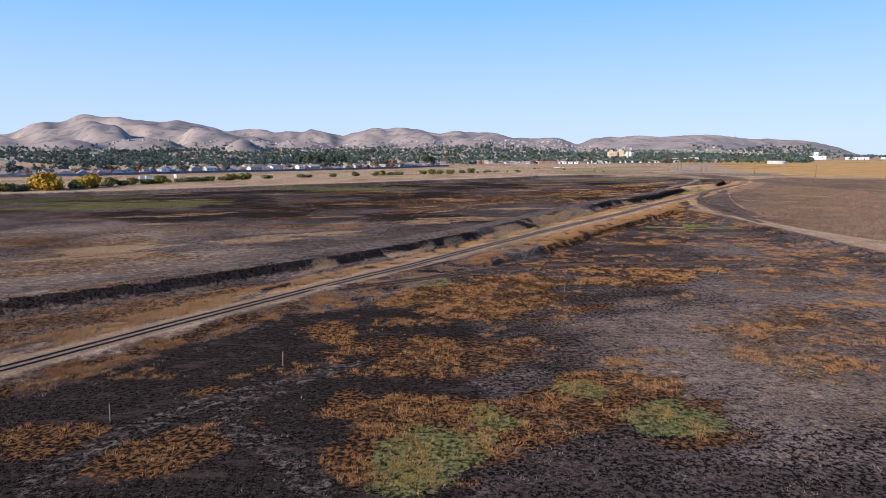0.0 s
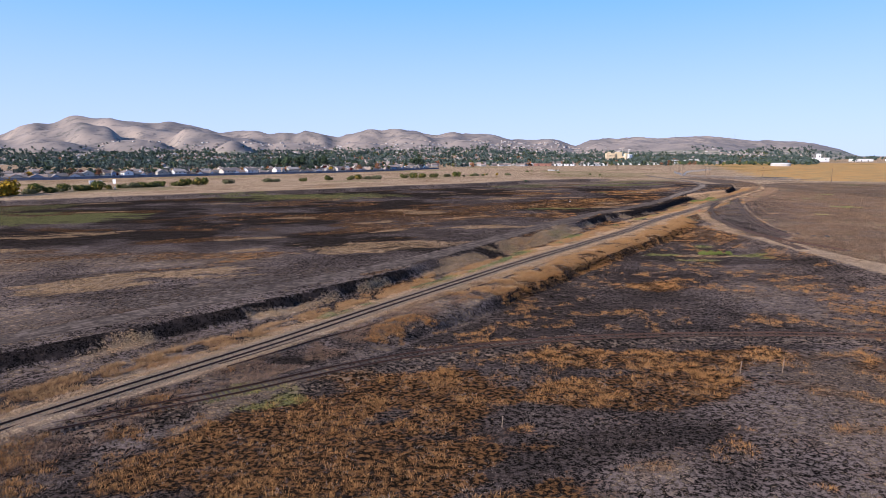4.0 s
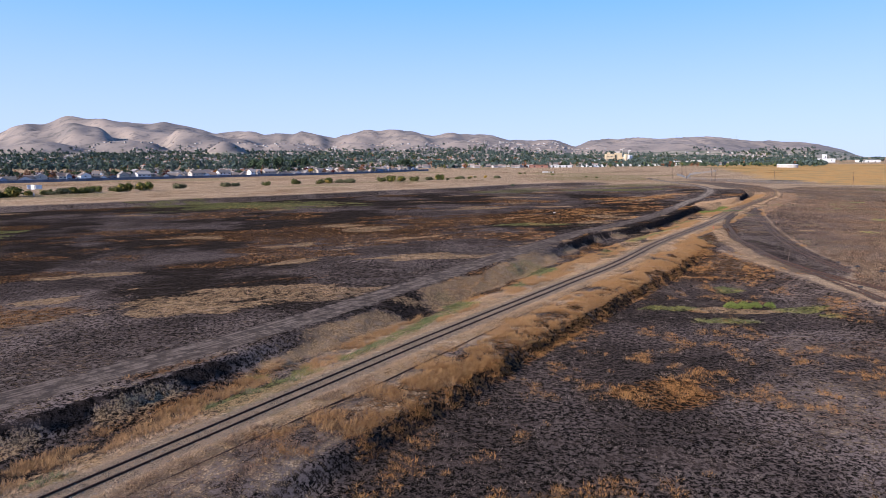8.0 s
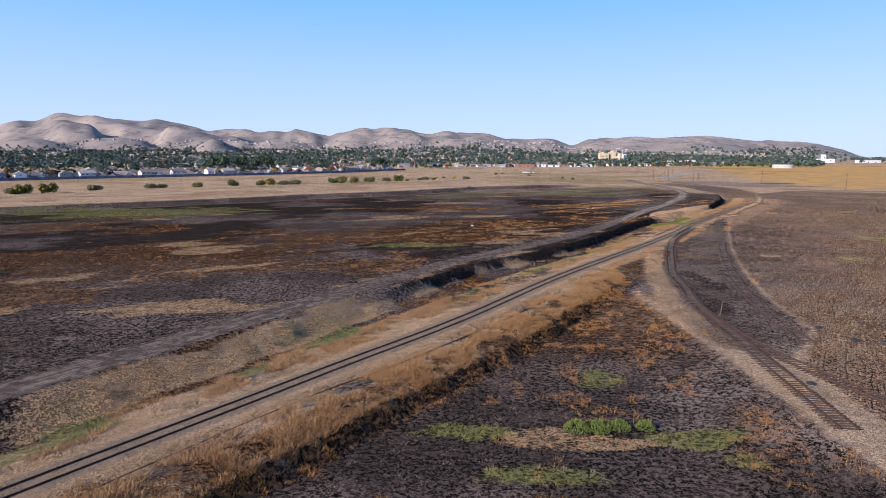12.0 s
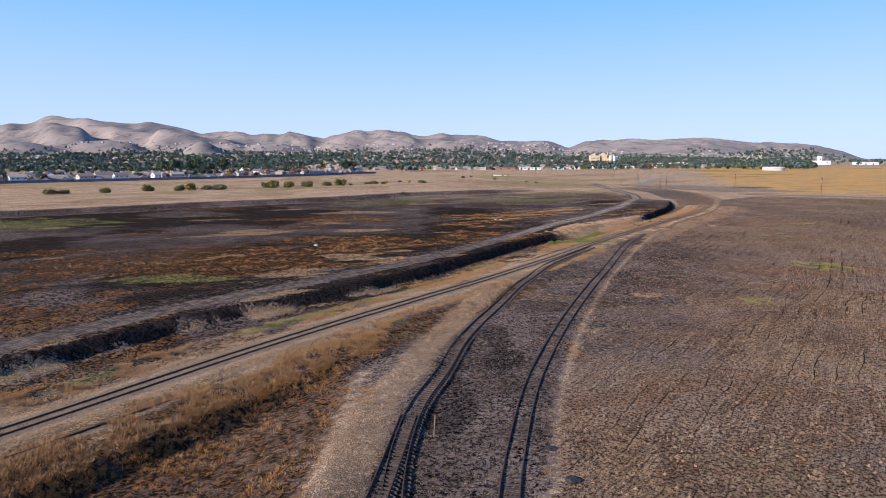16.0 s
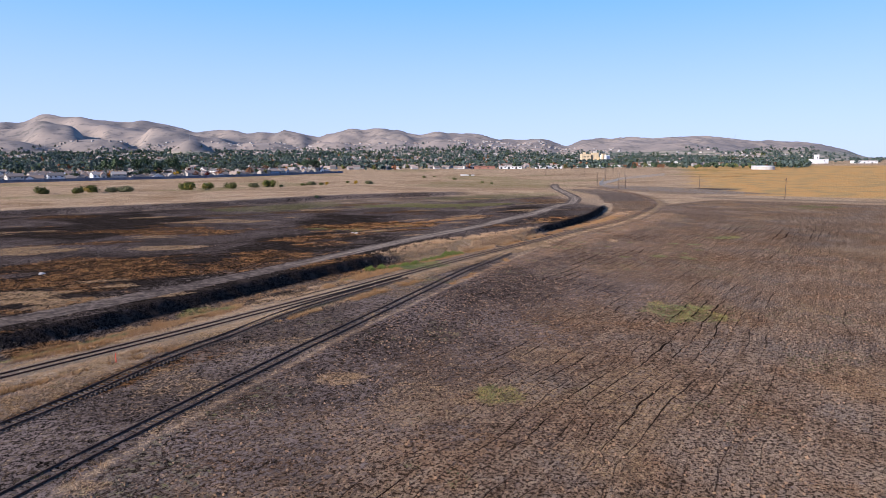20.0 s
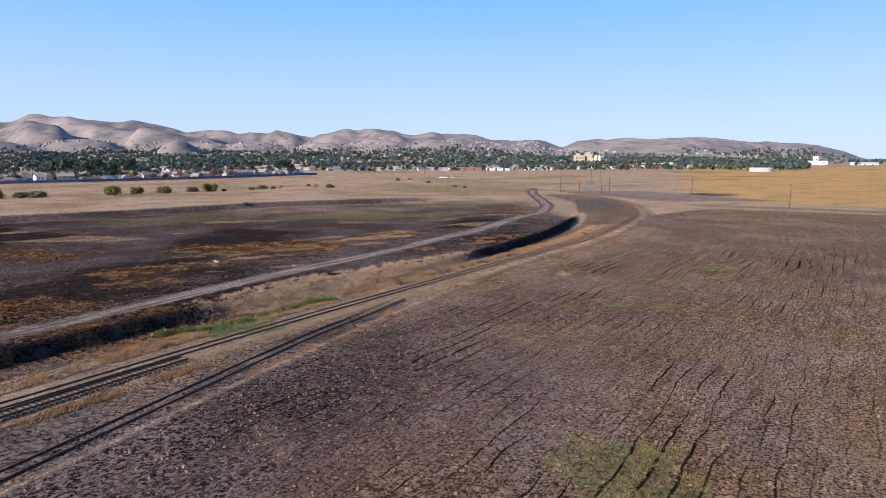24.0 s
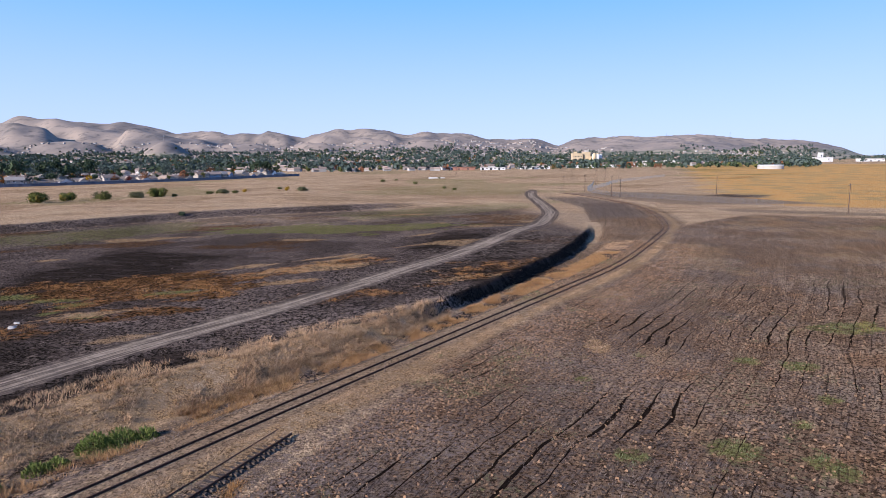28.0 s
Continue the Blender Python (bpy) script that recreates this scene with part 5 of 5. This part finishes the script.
def mesh_fence(line, label, tall=2.3):
    """A wire fence: posts, a top rail and upright wires."""
    p = spline(line, 3.0)
    lv = land(*p.T)
    o = np.array([p[0, 0], p[0, 1], float(lv[0])])
    top = thing("wire_fence", pose(*o), label, "fence", "wire fences round the yard")
    post = raw("fence_post", *tube(0.04, 0.04, -0.2, tall + 0.1, 6), MAT_STEEL)
    wires = []
    for i in range(len(p) - 1):
        a, b = p[i] - o[:2], p[i + 1] - o[:2]
        z = float(lv[i]) - o[2]
        part("fence_post", post, None, top, matrix=pose(a[0], a[1], z))
        w = math.degrees(math.atan2(*(b - a)[::-1]))
        m = np.array(pose(*((a + b) / 2), z, 0, 0, w))
        strips = [block((x, 0, tall / 2), (0.02, 0.012, tall)) for x in np.linspace(-1.45, 1.45, 17)] + [block((0, 0, tall), (3.0, .05, .05)), block((0, 0, .1), (3.0, .03, .03))]
        v, f = fuse(strips)
        wires.append((np.array(v) @ m[:3, :3].T + m[:3, 3], f))
    tagged(part("wire_mesh", raw("wire_mesh", *fuse(wires), MAT_STEEL), None, top), kind="stuff")


mesh_fence([(300, 815), (286, 762), (272.5, 715), (272.5, 671), (284, 650.5), (306, 620), (327, 588)], "grey chain-link fence round a gravel yard")
mesh_fence([(272.5, 715), (300, 778), (329, 841), (404, 950)], "grey chain-link fence along the burnt meadow")


def building(name, x, y, turn, blocks, label, category, group=""):
    """A building of named blocks: (part, material, centre, size)."""
    top = thing(name, pose(x, y, float(land(x, y)), 0, 0, turn), label, category, group)
    for nm, mat, c, s in blocks:
        part(nm, raw(nm, *block(c, s), mat), None, top)
    return top


# the mill with its silos
fx, fy = 552, 2000
mill = building("mill", fx, fy, 0, [("hall", MAT_CREAM, (-12, 0, 12), (26, 22, 26)), ("tower_block", MAT_CREAM, (14, 4, 13), (18, 18, 30)), ("side_hall", MAT_CREAM, (34, 0, 8), (22, 20, 17)),
                                     ("annex", MAT_GREYCON, (-52, 0, 4), (52, 18, 9)), ("roof_hut", MAT_GREYCON, (14, 4, 30), (9, 9, 5)), ("roof_hut", MAT_CREAM, (-16, 0, 27), (8, 8, 5))],
                "tall cream mill with silos and pipes", "mill")
for _i in range(5):
    part("silo", raw("silo", *tube(4.2, 4.2, -1, 22 + 3 * (_i % 2), 14, 30 + 9 * (_i % 3), -14 - 8 * (_i // 3)), MAT_CREAM if _i % 2 else MAT_WHITE), None, mill)
for _x in (20, 27, 46):
    part("chimney", raw("chimney", *tube(0.9, 0.7, 14, 36, 8, _x, 6), MAT_GREYCON), None, mill)
for _i in range(12):
    part("window", raw("window", *block((-22 + 4 * (_i % 6), -11.05, 8 + 9 * (_i // 6)), (1.8, .2, 3.0)), MAT_PANE), None, mill)
for _x in (478, 496):
    dome = thing("storage_dome", pose(_x, 1950, float(land(_x, 1950))), "round white storage dome near the mill", "dome", "storage domes")
    _bm = bmesh.new()
    bmesh.ops.create_uvsphere(_bm, u_segments=20, v_segments=12, radius=6.5, matrix=Matrix.Translation((0, 0, 4)))
    part("shell", _bm, MAT_WHITE, dome)
    part("base_ring", raw("base_ring", *tube(6.7, 6.7, -1, 1.6, 20), MAT_GREYCON), None, dome)

WARE = [(640, 1640, 0, 70, 26, 8), (700, 1700, 0, 56, 24, 9), (770, 1660, 4, 90, 22, 6), (845, 1720, 0, 60, 24, 7), (540, 1480, -8, 40, 14, 5), (330, 1330, 0, 46, 13, 4.5), (260, 1300, 0, 38, 12, 4),
        (420, 1400, 0, 50, 14, 4.5), (1255, 1900, 0, 60, 20, 7), (1390, 1950, 0, 44, 18, 6), (190, 1320, 0, 30, 12, 4.5), (480, 1440, 0, 36, 12, 4)]
for _x, _y, _w, _a, _b, _h in WARE:
    bl = [("wall", MAT_WHITE, (0, 0, _h / 2 - 0.5), (_a, _b, _h + 1)), ("roof", MAT_GREYCON, (0, 0, _h + 0.25), (_a + 1.2, _b + 1.2, 0.4))]
    bl += [("door", MAT_PANE, (-_a / 2 + (_i + .5) * _a / 6, -_b / 2 - .05, 1.8), (3.2, .2, 3.6)) for _i in range(6) if _i % 2 == 0]
    bl += [("window", MAT_PANE, (-_a / 2 + (_i + .5) * _a / 6, -_b / 2 - .05, _h * 0.62), (2.6, .2, 1.0)) for _i in range(6) if _i % 2]
    building("warehouse", _x, _y, _w, bl, "long low white warehouse at the edge of town", "warehouse", "warehouses")
building("church", 1135, 1900, 0, [("hall", MAT_WHITE, (0, 0, 5), (42, 18, 12)), ("tower", MAT_WHITE, (-6, 0, 11), (9, 9, 24)), ("roof", MAT_GREYCON, (0, 0, 11.2), (43, 19, 0.5)), ("porch", MAT_WHITE, (0, -11, 2.5), (20, 5, 6)),
                                   ("window", MAT_PANE, (-6, -4.6, 15), (2.4, .2, 4)), ("window", MAT_PANE, (10, -9.1, 6), (3, .2, 4))], "white hall with a square tower", "hall")
building("long_house", 215, 1290, 0, [("wall", MAT_REDROOF, (0, 0, 2), (34, 12, 5)), ("roof", MAT_REDROOF, (0, 0, 4.9), (36, 14, 0.8)), ("window", MAT_PANE, (-8, -6.1, 2.2), (3, .2, 1.6)), ("window", MAT_PANE, (6, -6.1, 2.2), (3, .2, 1.6))],
         "low long house with a red-brown roof", "house")
tank = thing("water_tank", pose(655, 1230, float(land(655, 1230))), "low round pale water tank", "water tank")
part("shell", raw("shell", *tube(17, 17, -1, 5, 32), MAT_GREYCON), None, tank)
part("lid", raw("lid", *tube(17.4, 16.2, 5.02, 5.9, 32), MAT_WHITE), None, tank)
wall_ob = building("low_wall", 176, 950, 10, [("panel", MAT_WHITE, (-4, 0, .5), (8, .4, 1.6)), ("panel", MAT_WHITE, (4.2, 0, .3), (8, .4, 1.3))], "low white concrete wall in dry grass", "wall")
for _x, _y in ((-268, 556), (-261.5, 555)):
    building("storage_tank", _x, _y, 40, [("body", MAT_WHITE, (0, 0, 1.6), (4.2, 2.4, 2.8)), ("skid", MAT_STEEL, (0, 0, .1), (4.6, 2.2, .3)), ("hatch", MAT_STEEL, (0.6, 0, 3.05), (.8, .8, .12))], "white box tank beside the fence", "tank", "white tanks")

# the sign on its mast at the bank
mast = thing("sign_mast", pose(-185, 432, float(land(-185, 432))), "white panel on a slim steel mast above the bank", "sign")
part("mast", raw("mast", *tube(0.09, 0.07, -0.5, 6.2, 8), MAT_STEEL), None, mast)
part("panel", raw("panel", *block((0, -.12, 5.1), (1.9, .12, 2.6)), MAT_WHITE), None, mast)
part("cabinet", raw("cabinet", *block((0.3, -.2, 1.2), (.8, .5, 1.2)), MAT_STEEL), None, mast)

# masts on the hills
MASTS = [(925, 3500, 40), (1173, 3950, 34), (1280, 3900, 34), (345, 2500, 26), (90, 2700, 26)]
for _p, _d, _h in MASTS:
    _x, _y = bearing(_p, _d)
    m = thing("radio_mast", pose(_x, _y, float(land(_x, _y)) - 1), "thin grey lattice mast on a hill", "mast", "masts on the hills")
    part("mast", raw("mast", *tube(0.9, 0.3, 0, _h, 6), MAT_STEEL), None, m)
    part("antenna", raw("antenna", *fuse([block((0, 0, _h * .8), (5, .4, .4)), block((0, 0, _h * .92), (3.4, .4, .4))]), MAT_STEEL), None, m)

# posts, stakes and scraps in the fields
MAT_STAKE = simple("weathered_stake", (0.10, 0.07, 0.055), (0.24, 0.18, 0.14), 3.0, 0.9, 0.1)
MAT_REDSTAKE = simple("red_marker_paint", (0.5, 0.06, 0.03), (0.62, 0.10, 0.05), 2.0, 0.7)
MAT_BLACK = simple("charred_rubber", (0.012, 0.012, 0.013), (0.04, 0.038, 0.038), 4.0, 0.7, 0.3)


def stake(x, y, tall, wide, mat, label, lean=4.0):
    top = thing("stake" if mat is MAT_REDSTAKE else "post", pose(x, y, float(height(x, y)), lean, lean * 0.5, 20), label, "post", "posts in the fields")
    part("shaft", raw("shaft", *tube(wide, wide * 0.8, -0.3, tall, 7), mat), None, top)
    part("cap", raw("cap", *tube(wide * 1.05, wide * 0.6, tall - 0.01, tall + wide * 0.8, 7), mat), None, top)


for _x, _y, _h in ((-17.2, 63.9, 1.6), (-28.4, 50.1, 1.5), (46.4, 112.7, 1.4), (51.1, 113.1, 1.4), (20, 100, 1.0), (108.3, 236.5, 1.8), (176, 388, 1.0)):
    stake(_x, _y, _h, 0.06, MAT_STAKE, "thin leaning weathered fence post in burnt grass")
stake(117, 294.8, 1.1, 0.06, MAT_REDSTAKE, "short red marker stake beside the rails", 1)
stake(-36.5, 84.5, 0.9, 0.05, MAT_REDSTAKE, "short red marker stake beside the rails", 2)


def scrap(x, y, s, label, seed):
    r = random.Random(seed)
    bm = bmesh.new()
    bmesh.ops.create_icosphere(bm, subdivisions=2, radius=s)
    for v in bm.verts:
        v.co *= r.uniform(0.6, 1.25)
        v.co.z = v.co.z * 0.45 + 0.1
    me = bpy.data.meshes.new("scrap")
    bm.to_mesh(me)
    bm.free()
    me.materials.append(MAT_BLACK if "black" in label else MAT_GREYCON)
    ob = new("scrap" if "black" in label else "rock", me)
    ob.matrix_basis = pose(x, y, float(height(x, y)))
    tagged(ob, label, "scrap" if "black" in label else "rock")


for _i, (_x, _y, _s) in enumerate(((118.5, 229, 0.5), (119.6, 223, 0.6), (122.5, 221.5, 0.7), (117.8, 234, 0.4), (104.5, 207, 0.45))):
    scrap(_x, _y, _s, "black scrap of rubber on bare earth", _i)
for _i, (_x, _y, _s) in enumerate(((76, 344.7, 0.6), (128.5, 402, 0.55), (127, 405, 0.4))):
    scrap(_x, _y, _s, "pale boulder lying in burnt grass", 10 + _i)

# ---- plants and clods of the fields, past counting ----
def blade_material(name, lo, hi, tip=None):
    g = Graph(name, 0.9, 0.15)
    c = g.mix(g.island(), lo, hi)
    c = g.mix(g.ramp(g.noise(0.25, 3), 0.4, 0.65), c, tip or tuple(v * 0.7 for v in hi))
    return g.done(c)


BLADE = {
    "gold": blade_material("golden_dry_grass", (0.17, 0.095, 0.042), (0.40, 0.25, 0.115), (0.27, 0.155, 0.07)),
    "straw": blade_material("bleached_straw", (0.28, 0.175, 0.095), (0.54, 0.375, 0.225)),
    "rust": blade_material("rust_brown_grass", (0.15, 0.075, 0.022), (0.37, 0.195, 0.066), (0.27, 0.145, 0.05)),
    "green": blade_material("green_weeds", (0.055, 0.082, 0.032), (0.145, 0.165, 0.068), (0.17, 0.16, 0.065)),
    "bright": blade_material("bright_green_leaves", (0.065, 0.095, 0.02), (0.18, 0.21, 0.05), (0.11, 0.135, 0.03)),
    "mustard": blade_material("yellow_green_weeds", (0.13, 0.12, 0.03), (0.30, 0.25, 0.06)),
    "char": blade_material("charred_stubble", (0.02, 0.016, 0.014), (0.20, 0.155, 0.125), (0.24, 0.19, 0.155)),
    "brown": blade_material("brown_dead_weeds", (0.10, 0.06, 0.04), (0.24, 0.155, 0.10)),
}
rng = np.random.default_rng(77)
# random places over the fields that the path crosses, thinned with distance from the flown strip
_n = 300000
_x, _y = rng.uniform(-75, 245, _n), rng.uniform(38, 470, _n)
_path = np.array([(r[1], r[2]) for r in ROWS])
_ahead, _w = side([tuple(p) for p in _path[::6]] + [(182.5, 390)], _x, _y, 20)
_m = 70000  # extra places in the grassy verges of the main line
_q = spline(MAIN, 1.0)
_i = rng.integers(20, 560, _m)
_t = np.gradient(_q, axis=0)
_o = rng.uniform(-10, 12, _m)
_x = np.r_[_x, _q[_i, 0] + _t[_i, 1] * _o + rng.normal(0, 0.5, _m)]
_y = np.r_[_y, _q[_i, 1] - _t[_i, 0] * _o + rng.normal(0, 0.5, _m)]
_ahead = np.r_[_ahead, np.zeros(_m)]
_n += _m
_k = rng.random(_n) < np.clip(1.25 - np.abs(_ahead) / 120, 0.12, 1)
_x, _y, _near = _x[_k], _y[_k], np.abs(_ahead[_k])
_d = lay(_x, _y)
_z = height(_x, _y, _d)
_burnt, _straw, _rust, _green, _soil, _gravel, _dirt, _amber = covers(_x, _y, _d)
_dm = _d["main"]
_clump = fbm(_x, _y, 3.0, 3, 501)
_wide = fbm(_x, _y, 14.0, 3, 502)
_r = rng.random(len(_x))
_open = (_dirt < 0.35) & (np.abs(_dm) > 2.2) & (np.abs(_d["b"]) > 1.5) & (np.abs(_d["c"]) > 1.5) & (np.abs(_d["d"]) > 1.3) & (_gravel < 0.5)
_field = _soil > 0.6
_face = (band(_d["bank"], -2.2, 1.2, 0.4) > 0.3) & (mats(_x, _y) < 0.5)


def tufts(name, leaf, where, blades, tall, width, lean, label, category="grass", cap=16000, thick=1.0):
    """Clumps of thin blades at the chosen places, all of one kind."""
    i = np.flatnonzero(where)
    if len(i) > cap:
        i = rng.choice(i, cap, replace=False)
    n = len(i)
    p = np.stack([_x[i], _y[i], _z[i] - 0.03], 1)
    size = rng.uniform(0.6, 1.35, n)
    p = np.repeat(p, blades, 0)
    s = np.repeat(size, blades)
    m = n * blades
    a = rng.uniform(0, 2 * np.pi, m)
    out = rng.random(m) ** 0.7
    h = tall * s * rng.uniform(0.55, 1.1, m)
    root = np.stack([np.cos(a) * out * width * s, np.sin(a) * out * width * s, np.zeros(m)], 1)
    b = a + rng.normal(0, 0.8, m)
    bend = lean * (0.25 + 1.1 * out)
    tip = root + np.stack([np.cos(b) * bend * h, np.sin(b) * bend * h, h * (1.1 - 0.45 * out)], 1)
    w = (0.010 + 0.013 * rng.random(m)) * (1 + 0.6 * tall) * thick
    c = b + np.pi / 2 + rng.normal(0, 0.5, m)
    across = np.stack([np.cos(c) * w, np.sin(c) * w, np.zeros(m)], 1)
    v = np.stack([p + root - across, p + root + across, p + tip], 1).reshape(-1, 3)
    t = np.arange(3 * m).reshape(-1, 3)
    return tagged(new(name, fast(name, v, t, BLADE[leaf])), label, category, kind="stuff")


_verge = (band(_dm, -9.5, -4.0, 0.6) > 0.4) | ((band(_dm, 4.5, 10.5, 0.8) > 0.4) & (_y > 150) & (_y < 345) & ~_field)
_tri = (_dm > 3) & ~_field & (_y > 250) & (_y < 372) & (_burnt < 0.4)
tufts("tall_dry_grass", "gold", _open & ~_face & ((_verge & (_clump > 0.43)) | (_tri & (_clump > 0.54))) & (_green < 0.5) & (_wide > 0.40), 20, 0.5, 0.5, 0.7, "tall golden dry grass along the rails")
tufts("dry_grass", "straw", _open & ~_face & ((_straw > 0.45) | (_verge & (_wide < 0.45))) & (_clump > 0.46), 14, 0.24, 0.42, 1.3, "bleached straw lying in flattened clumps")
tufts("brown_grass", "rust", _open & ~_face & (_rust > 0.38) & (_clump > 0.49) & ~_field, 18, 0.36, 0.46, 0.8, "rust-brown grass clumps left by the fire")
tufts("burnt_edge_grass", "rust", _open & (_burnt > 0.5) & (_clump > 0.60 - 0.03 * smooth(_x, 50, 70)) & (_wide > 0.48) & (_dm > 3) & (_y > 60) & ~_field, 18, 0.34, 0.46, 0.8, "scattered brown tufts in burnt ground")
tufts("dead_weeds", "brown", _open & (band(_dm, 2.5, 9.0, 1.0) > 0.4) & (_y < 165) & (_clump > 0.42), 14, 0.3, 0.46, 0.9, "brown dead weeds beside the rails", "weeds", 9000)
tufts("green_weeds", "green", _open & (_green > 0.42) & (_clump > 0.40) & (_wide > 0.36), 16, 0.30, 0.46, 0.8, "low green weeds in patches", "weeds")
tufts("yellow_weeds", "mustard", _open & (_green > 0.25) & (_clump > 0.46) & (_wide <= 0.50), 16, 0.28, 0.46, 0.8, "yellow-green weeds in patches", "weeds")
tufts("charred_stubble", "char", _open & (_burnt > 0.4) & ((_burnt < 1.05) | (_r < 0.15)) & (_clump > 0.42) & (_clump < 0.60) & (_r < 0.75), 7, 0.2, 0.42, 1.3, "charred grey stubble", "stubble", 40000, 1.7)
tufts("field_weeds", "green", _field & ((_green > 0.35) | ((_wide > 0.62) & (_clump > 0.55) & (_r < 0.5))), 9, 0.22, 0.34, 0.8, "small green weeds between ploughed rows", "weeds")
tufts("field_stubble", "brown", _field & (_clump > 0.45) & (_r < 0.35), 5, 0.15, 0.26, 1.0, "brown stalks on the ploughed soil", "stubble")


def clods(name, where, lo, hi, material, label, cap, each=1):
    """Small rough lumps at the chosen places, several to a place."""
    i = np.repeat(np.flatnonzero(where), each)
    if len(i) > cap:
        i = rng.choice(i, cap, replace=False)
    n = len(i)
    j = rng.normal(0, 0.15 if each == 1 else 0.6, (n, 2))
    c = np.stack([_x[i] + j[:, 0], _y[i] + j[:, 1], _z[i] - 0.02], 1)
    s = (lo + (hi - lo) * rng.random(n) ** 2.5)[:, None, None]
    base = np.array([(1, 0, 0), (.1, 1, 0), (-1, .1, 0), (0, -1, 0), (.45, .3, .85), (-.4, -.2, .95)])
    k = base[None] * rng.uniform(0.6, 1.3, (n, 6, 1)) * s
    w = rng.uniform(0, 2 * np.pi, n)
    q = np.stack([k[..., 0] * np.cos(w)[:, None] - k[..., 1] * np.sin(w)[:, None], k[..., 0] * np.sin(w)[:, None] + k[..., 1] * np.cos(w)[:, None], k[..., 2]], -1)
    v = (q + c[:, None]).reshape(-1, 3)
    tri = np.array([(0, 1, 4), (1, 5, 4), (1, 2, 5), (2, 3, 5), (3, 4, 5), (3, 0, 4)])
    t = (np.arange(n)[:, None, None] * 6 + tri[None]).reshape(-1, 3)
    return tagged(new(name, fast(name, v, t, material)), label, "clods", kind="stuff")


_stalks = (band(_d["bank"] + 4 * (_wide - 0.5), -2.5 - 5.0 * band(_y, 368, 402, 12), 1.6, 0.8) * smooth(_y, 358, 370) * (1 - smooth(_y, 404, 424)) > 0.4) & (_d["road"] > 5)
tufts("bleached_stalks", "straw", _stalks & (_clump > 0.38), 26, 0.55, 0.6, 0.8, "pale dead stalks heaped along the road bank")
tufts("golden_fringe", "gold", (band(_d["bank"], 1.2, 3.5, 0.5) > 0.4) & (_y > 300) & (_y < 430) & (_clump > 0.45), 22, 0.45, 0.5, 0.7, "golden grass at the foot of the bank")


def weed_bush(spots, label):
    """A low bush of many upright leaves over a few overlapping mounds."""
    v = []
    cx, cy = np.mean([p[0] for p in spots]), np.mean([p[1] for p in spots])
    z0 = float(height(cx, cy))
    for x, y, wide, tall in spots:
        m = int(520 * wide * wide)
        a, r = rng.uniform(0, 2 * np.pi, m), wide * rng.random(m) ** 0.5
        p = np.stack([x - cx + np.cos(a) * r, y - cy + np.sin(a) * r, tall * (1 - (r / wide) ** 2) * rng.uniform(0.2, 0.85, m)], 1)
        b = rng.uniform(0, 2 * np.pi, m)
        s = rng.uniform(0.10, 0.26, m)
        out = np.stack([np.cos(a) * 0.4 * s, np.sin(a) * 0.4 * s, s], 1) * rng.uniform(0.8, 1.5, (m, 1))
        ac = np.stack([np.cos(b), np.sin(b), np.zeros(m)], 1) * (0.28 * s)[:, None]
        v.append(np.stack([p - ac, p + ac, p + out], 1).reshape(-1, 3))
    v = np.concatenate(v)
    ob = new("bush", fast("bush", v, np.arange(len(v)).reshape(-1, 3), BLADE["bright"]))
    ob.matrix_basis = pose(cx, cy, z0)
    return tagged(ob, label, "bush", "bushes beside the bank")


weed_bush([(154.3, 373.6, 1.4, 1.5), (156, 374.4, 1.4, 1.6), (157.6, 375.1, 1.1, 1.2)], "long bright-green bush below pale dead stalks")
weed_bush([(79.0, 200.0, 1.2, 1.0), (81.0, 199.9, 1.2, 1.1), (83.0, 200.2, 1.0, 0.9), (85.4, 200.3, 0.9, 0.8)], "bright-green bush in bleached weeds on burnt ground")
weed_bush([(138.2, 355.2, 1.3, 1.1), (140.6, 356.6, 1.2, 1.2), (142.8, 357.6, 1.0, 0.9)], "bright-green bush at the foot of the black bank")
weed_bush([(143.5, 356.8, 1.0, 0.8), (145.6, 358.6, 1.2, 1.0), (147.6, 360.9, 1.2, 1.1), (149.6, 363.6, 1.2, 1.2), (151.0, 366.2, 1.0, 1.0)], "long row of green bush beside the rails")
weed_bush([(152.2, 369.6, 0.9, 0.9), (153.4, 370.2, 0.9, 1.1)], "small bright-green bush below pale dead stalks")

MAT_CLOD = blade_material("soil_clods", (0.11, 0.066, 0.037), (0.30, 0.19, 0.108), (0.20, 0.125, 0.072))
clods("soil_clods", (_soil > 0.7) & (_near < 75), 0.05, 0.17, MAT_CLOD, "brown clods on the ploughed soil", 85000, 2)
MAT_STONE = blade_material("ballast_stones", (0.08, 0.068, 0.06), (0.27, 0.235, 0.205))
clods("ballast_stones", (_gravel > 0.4) & (np.abs(_dm) < 400), 0.04, 0.10, MAT_STONE, "loose grey ballast stones", 14000)
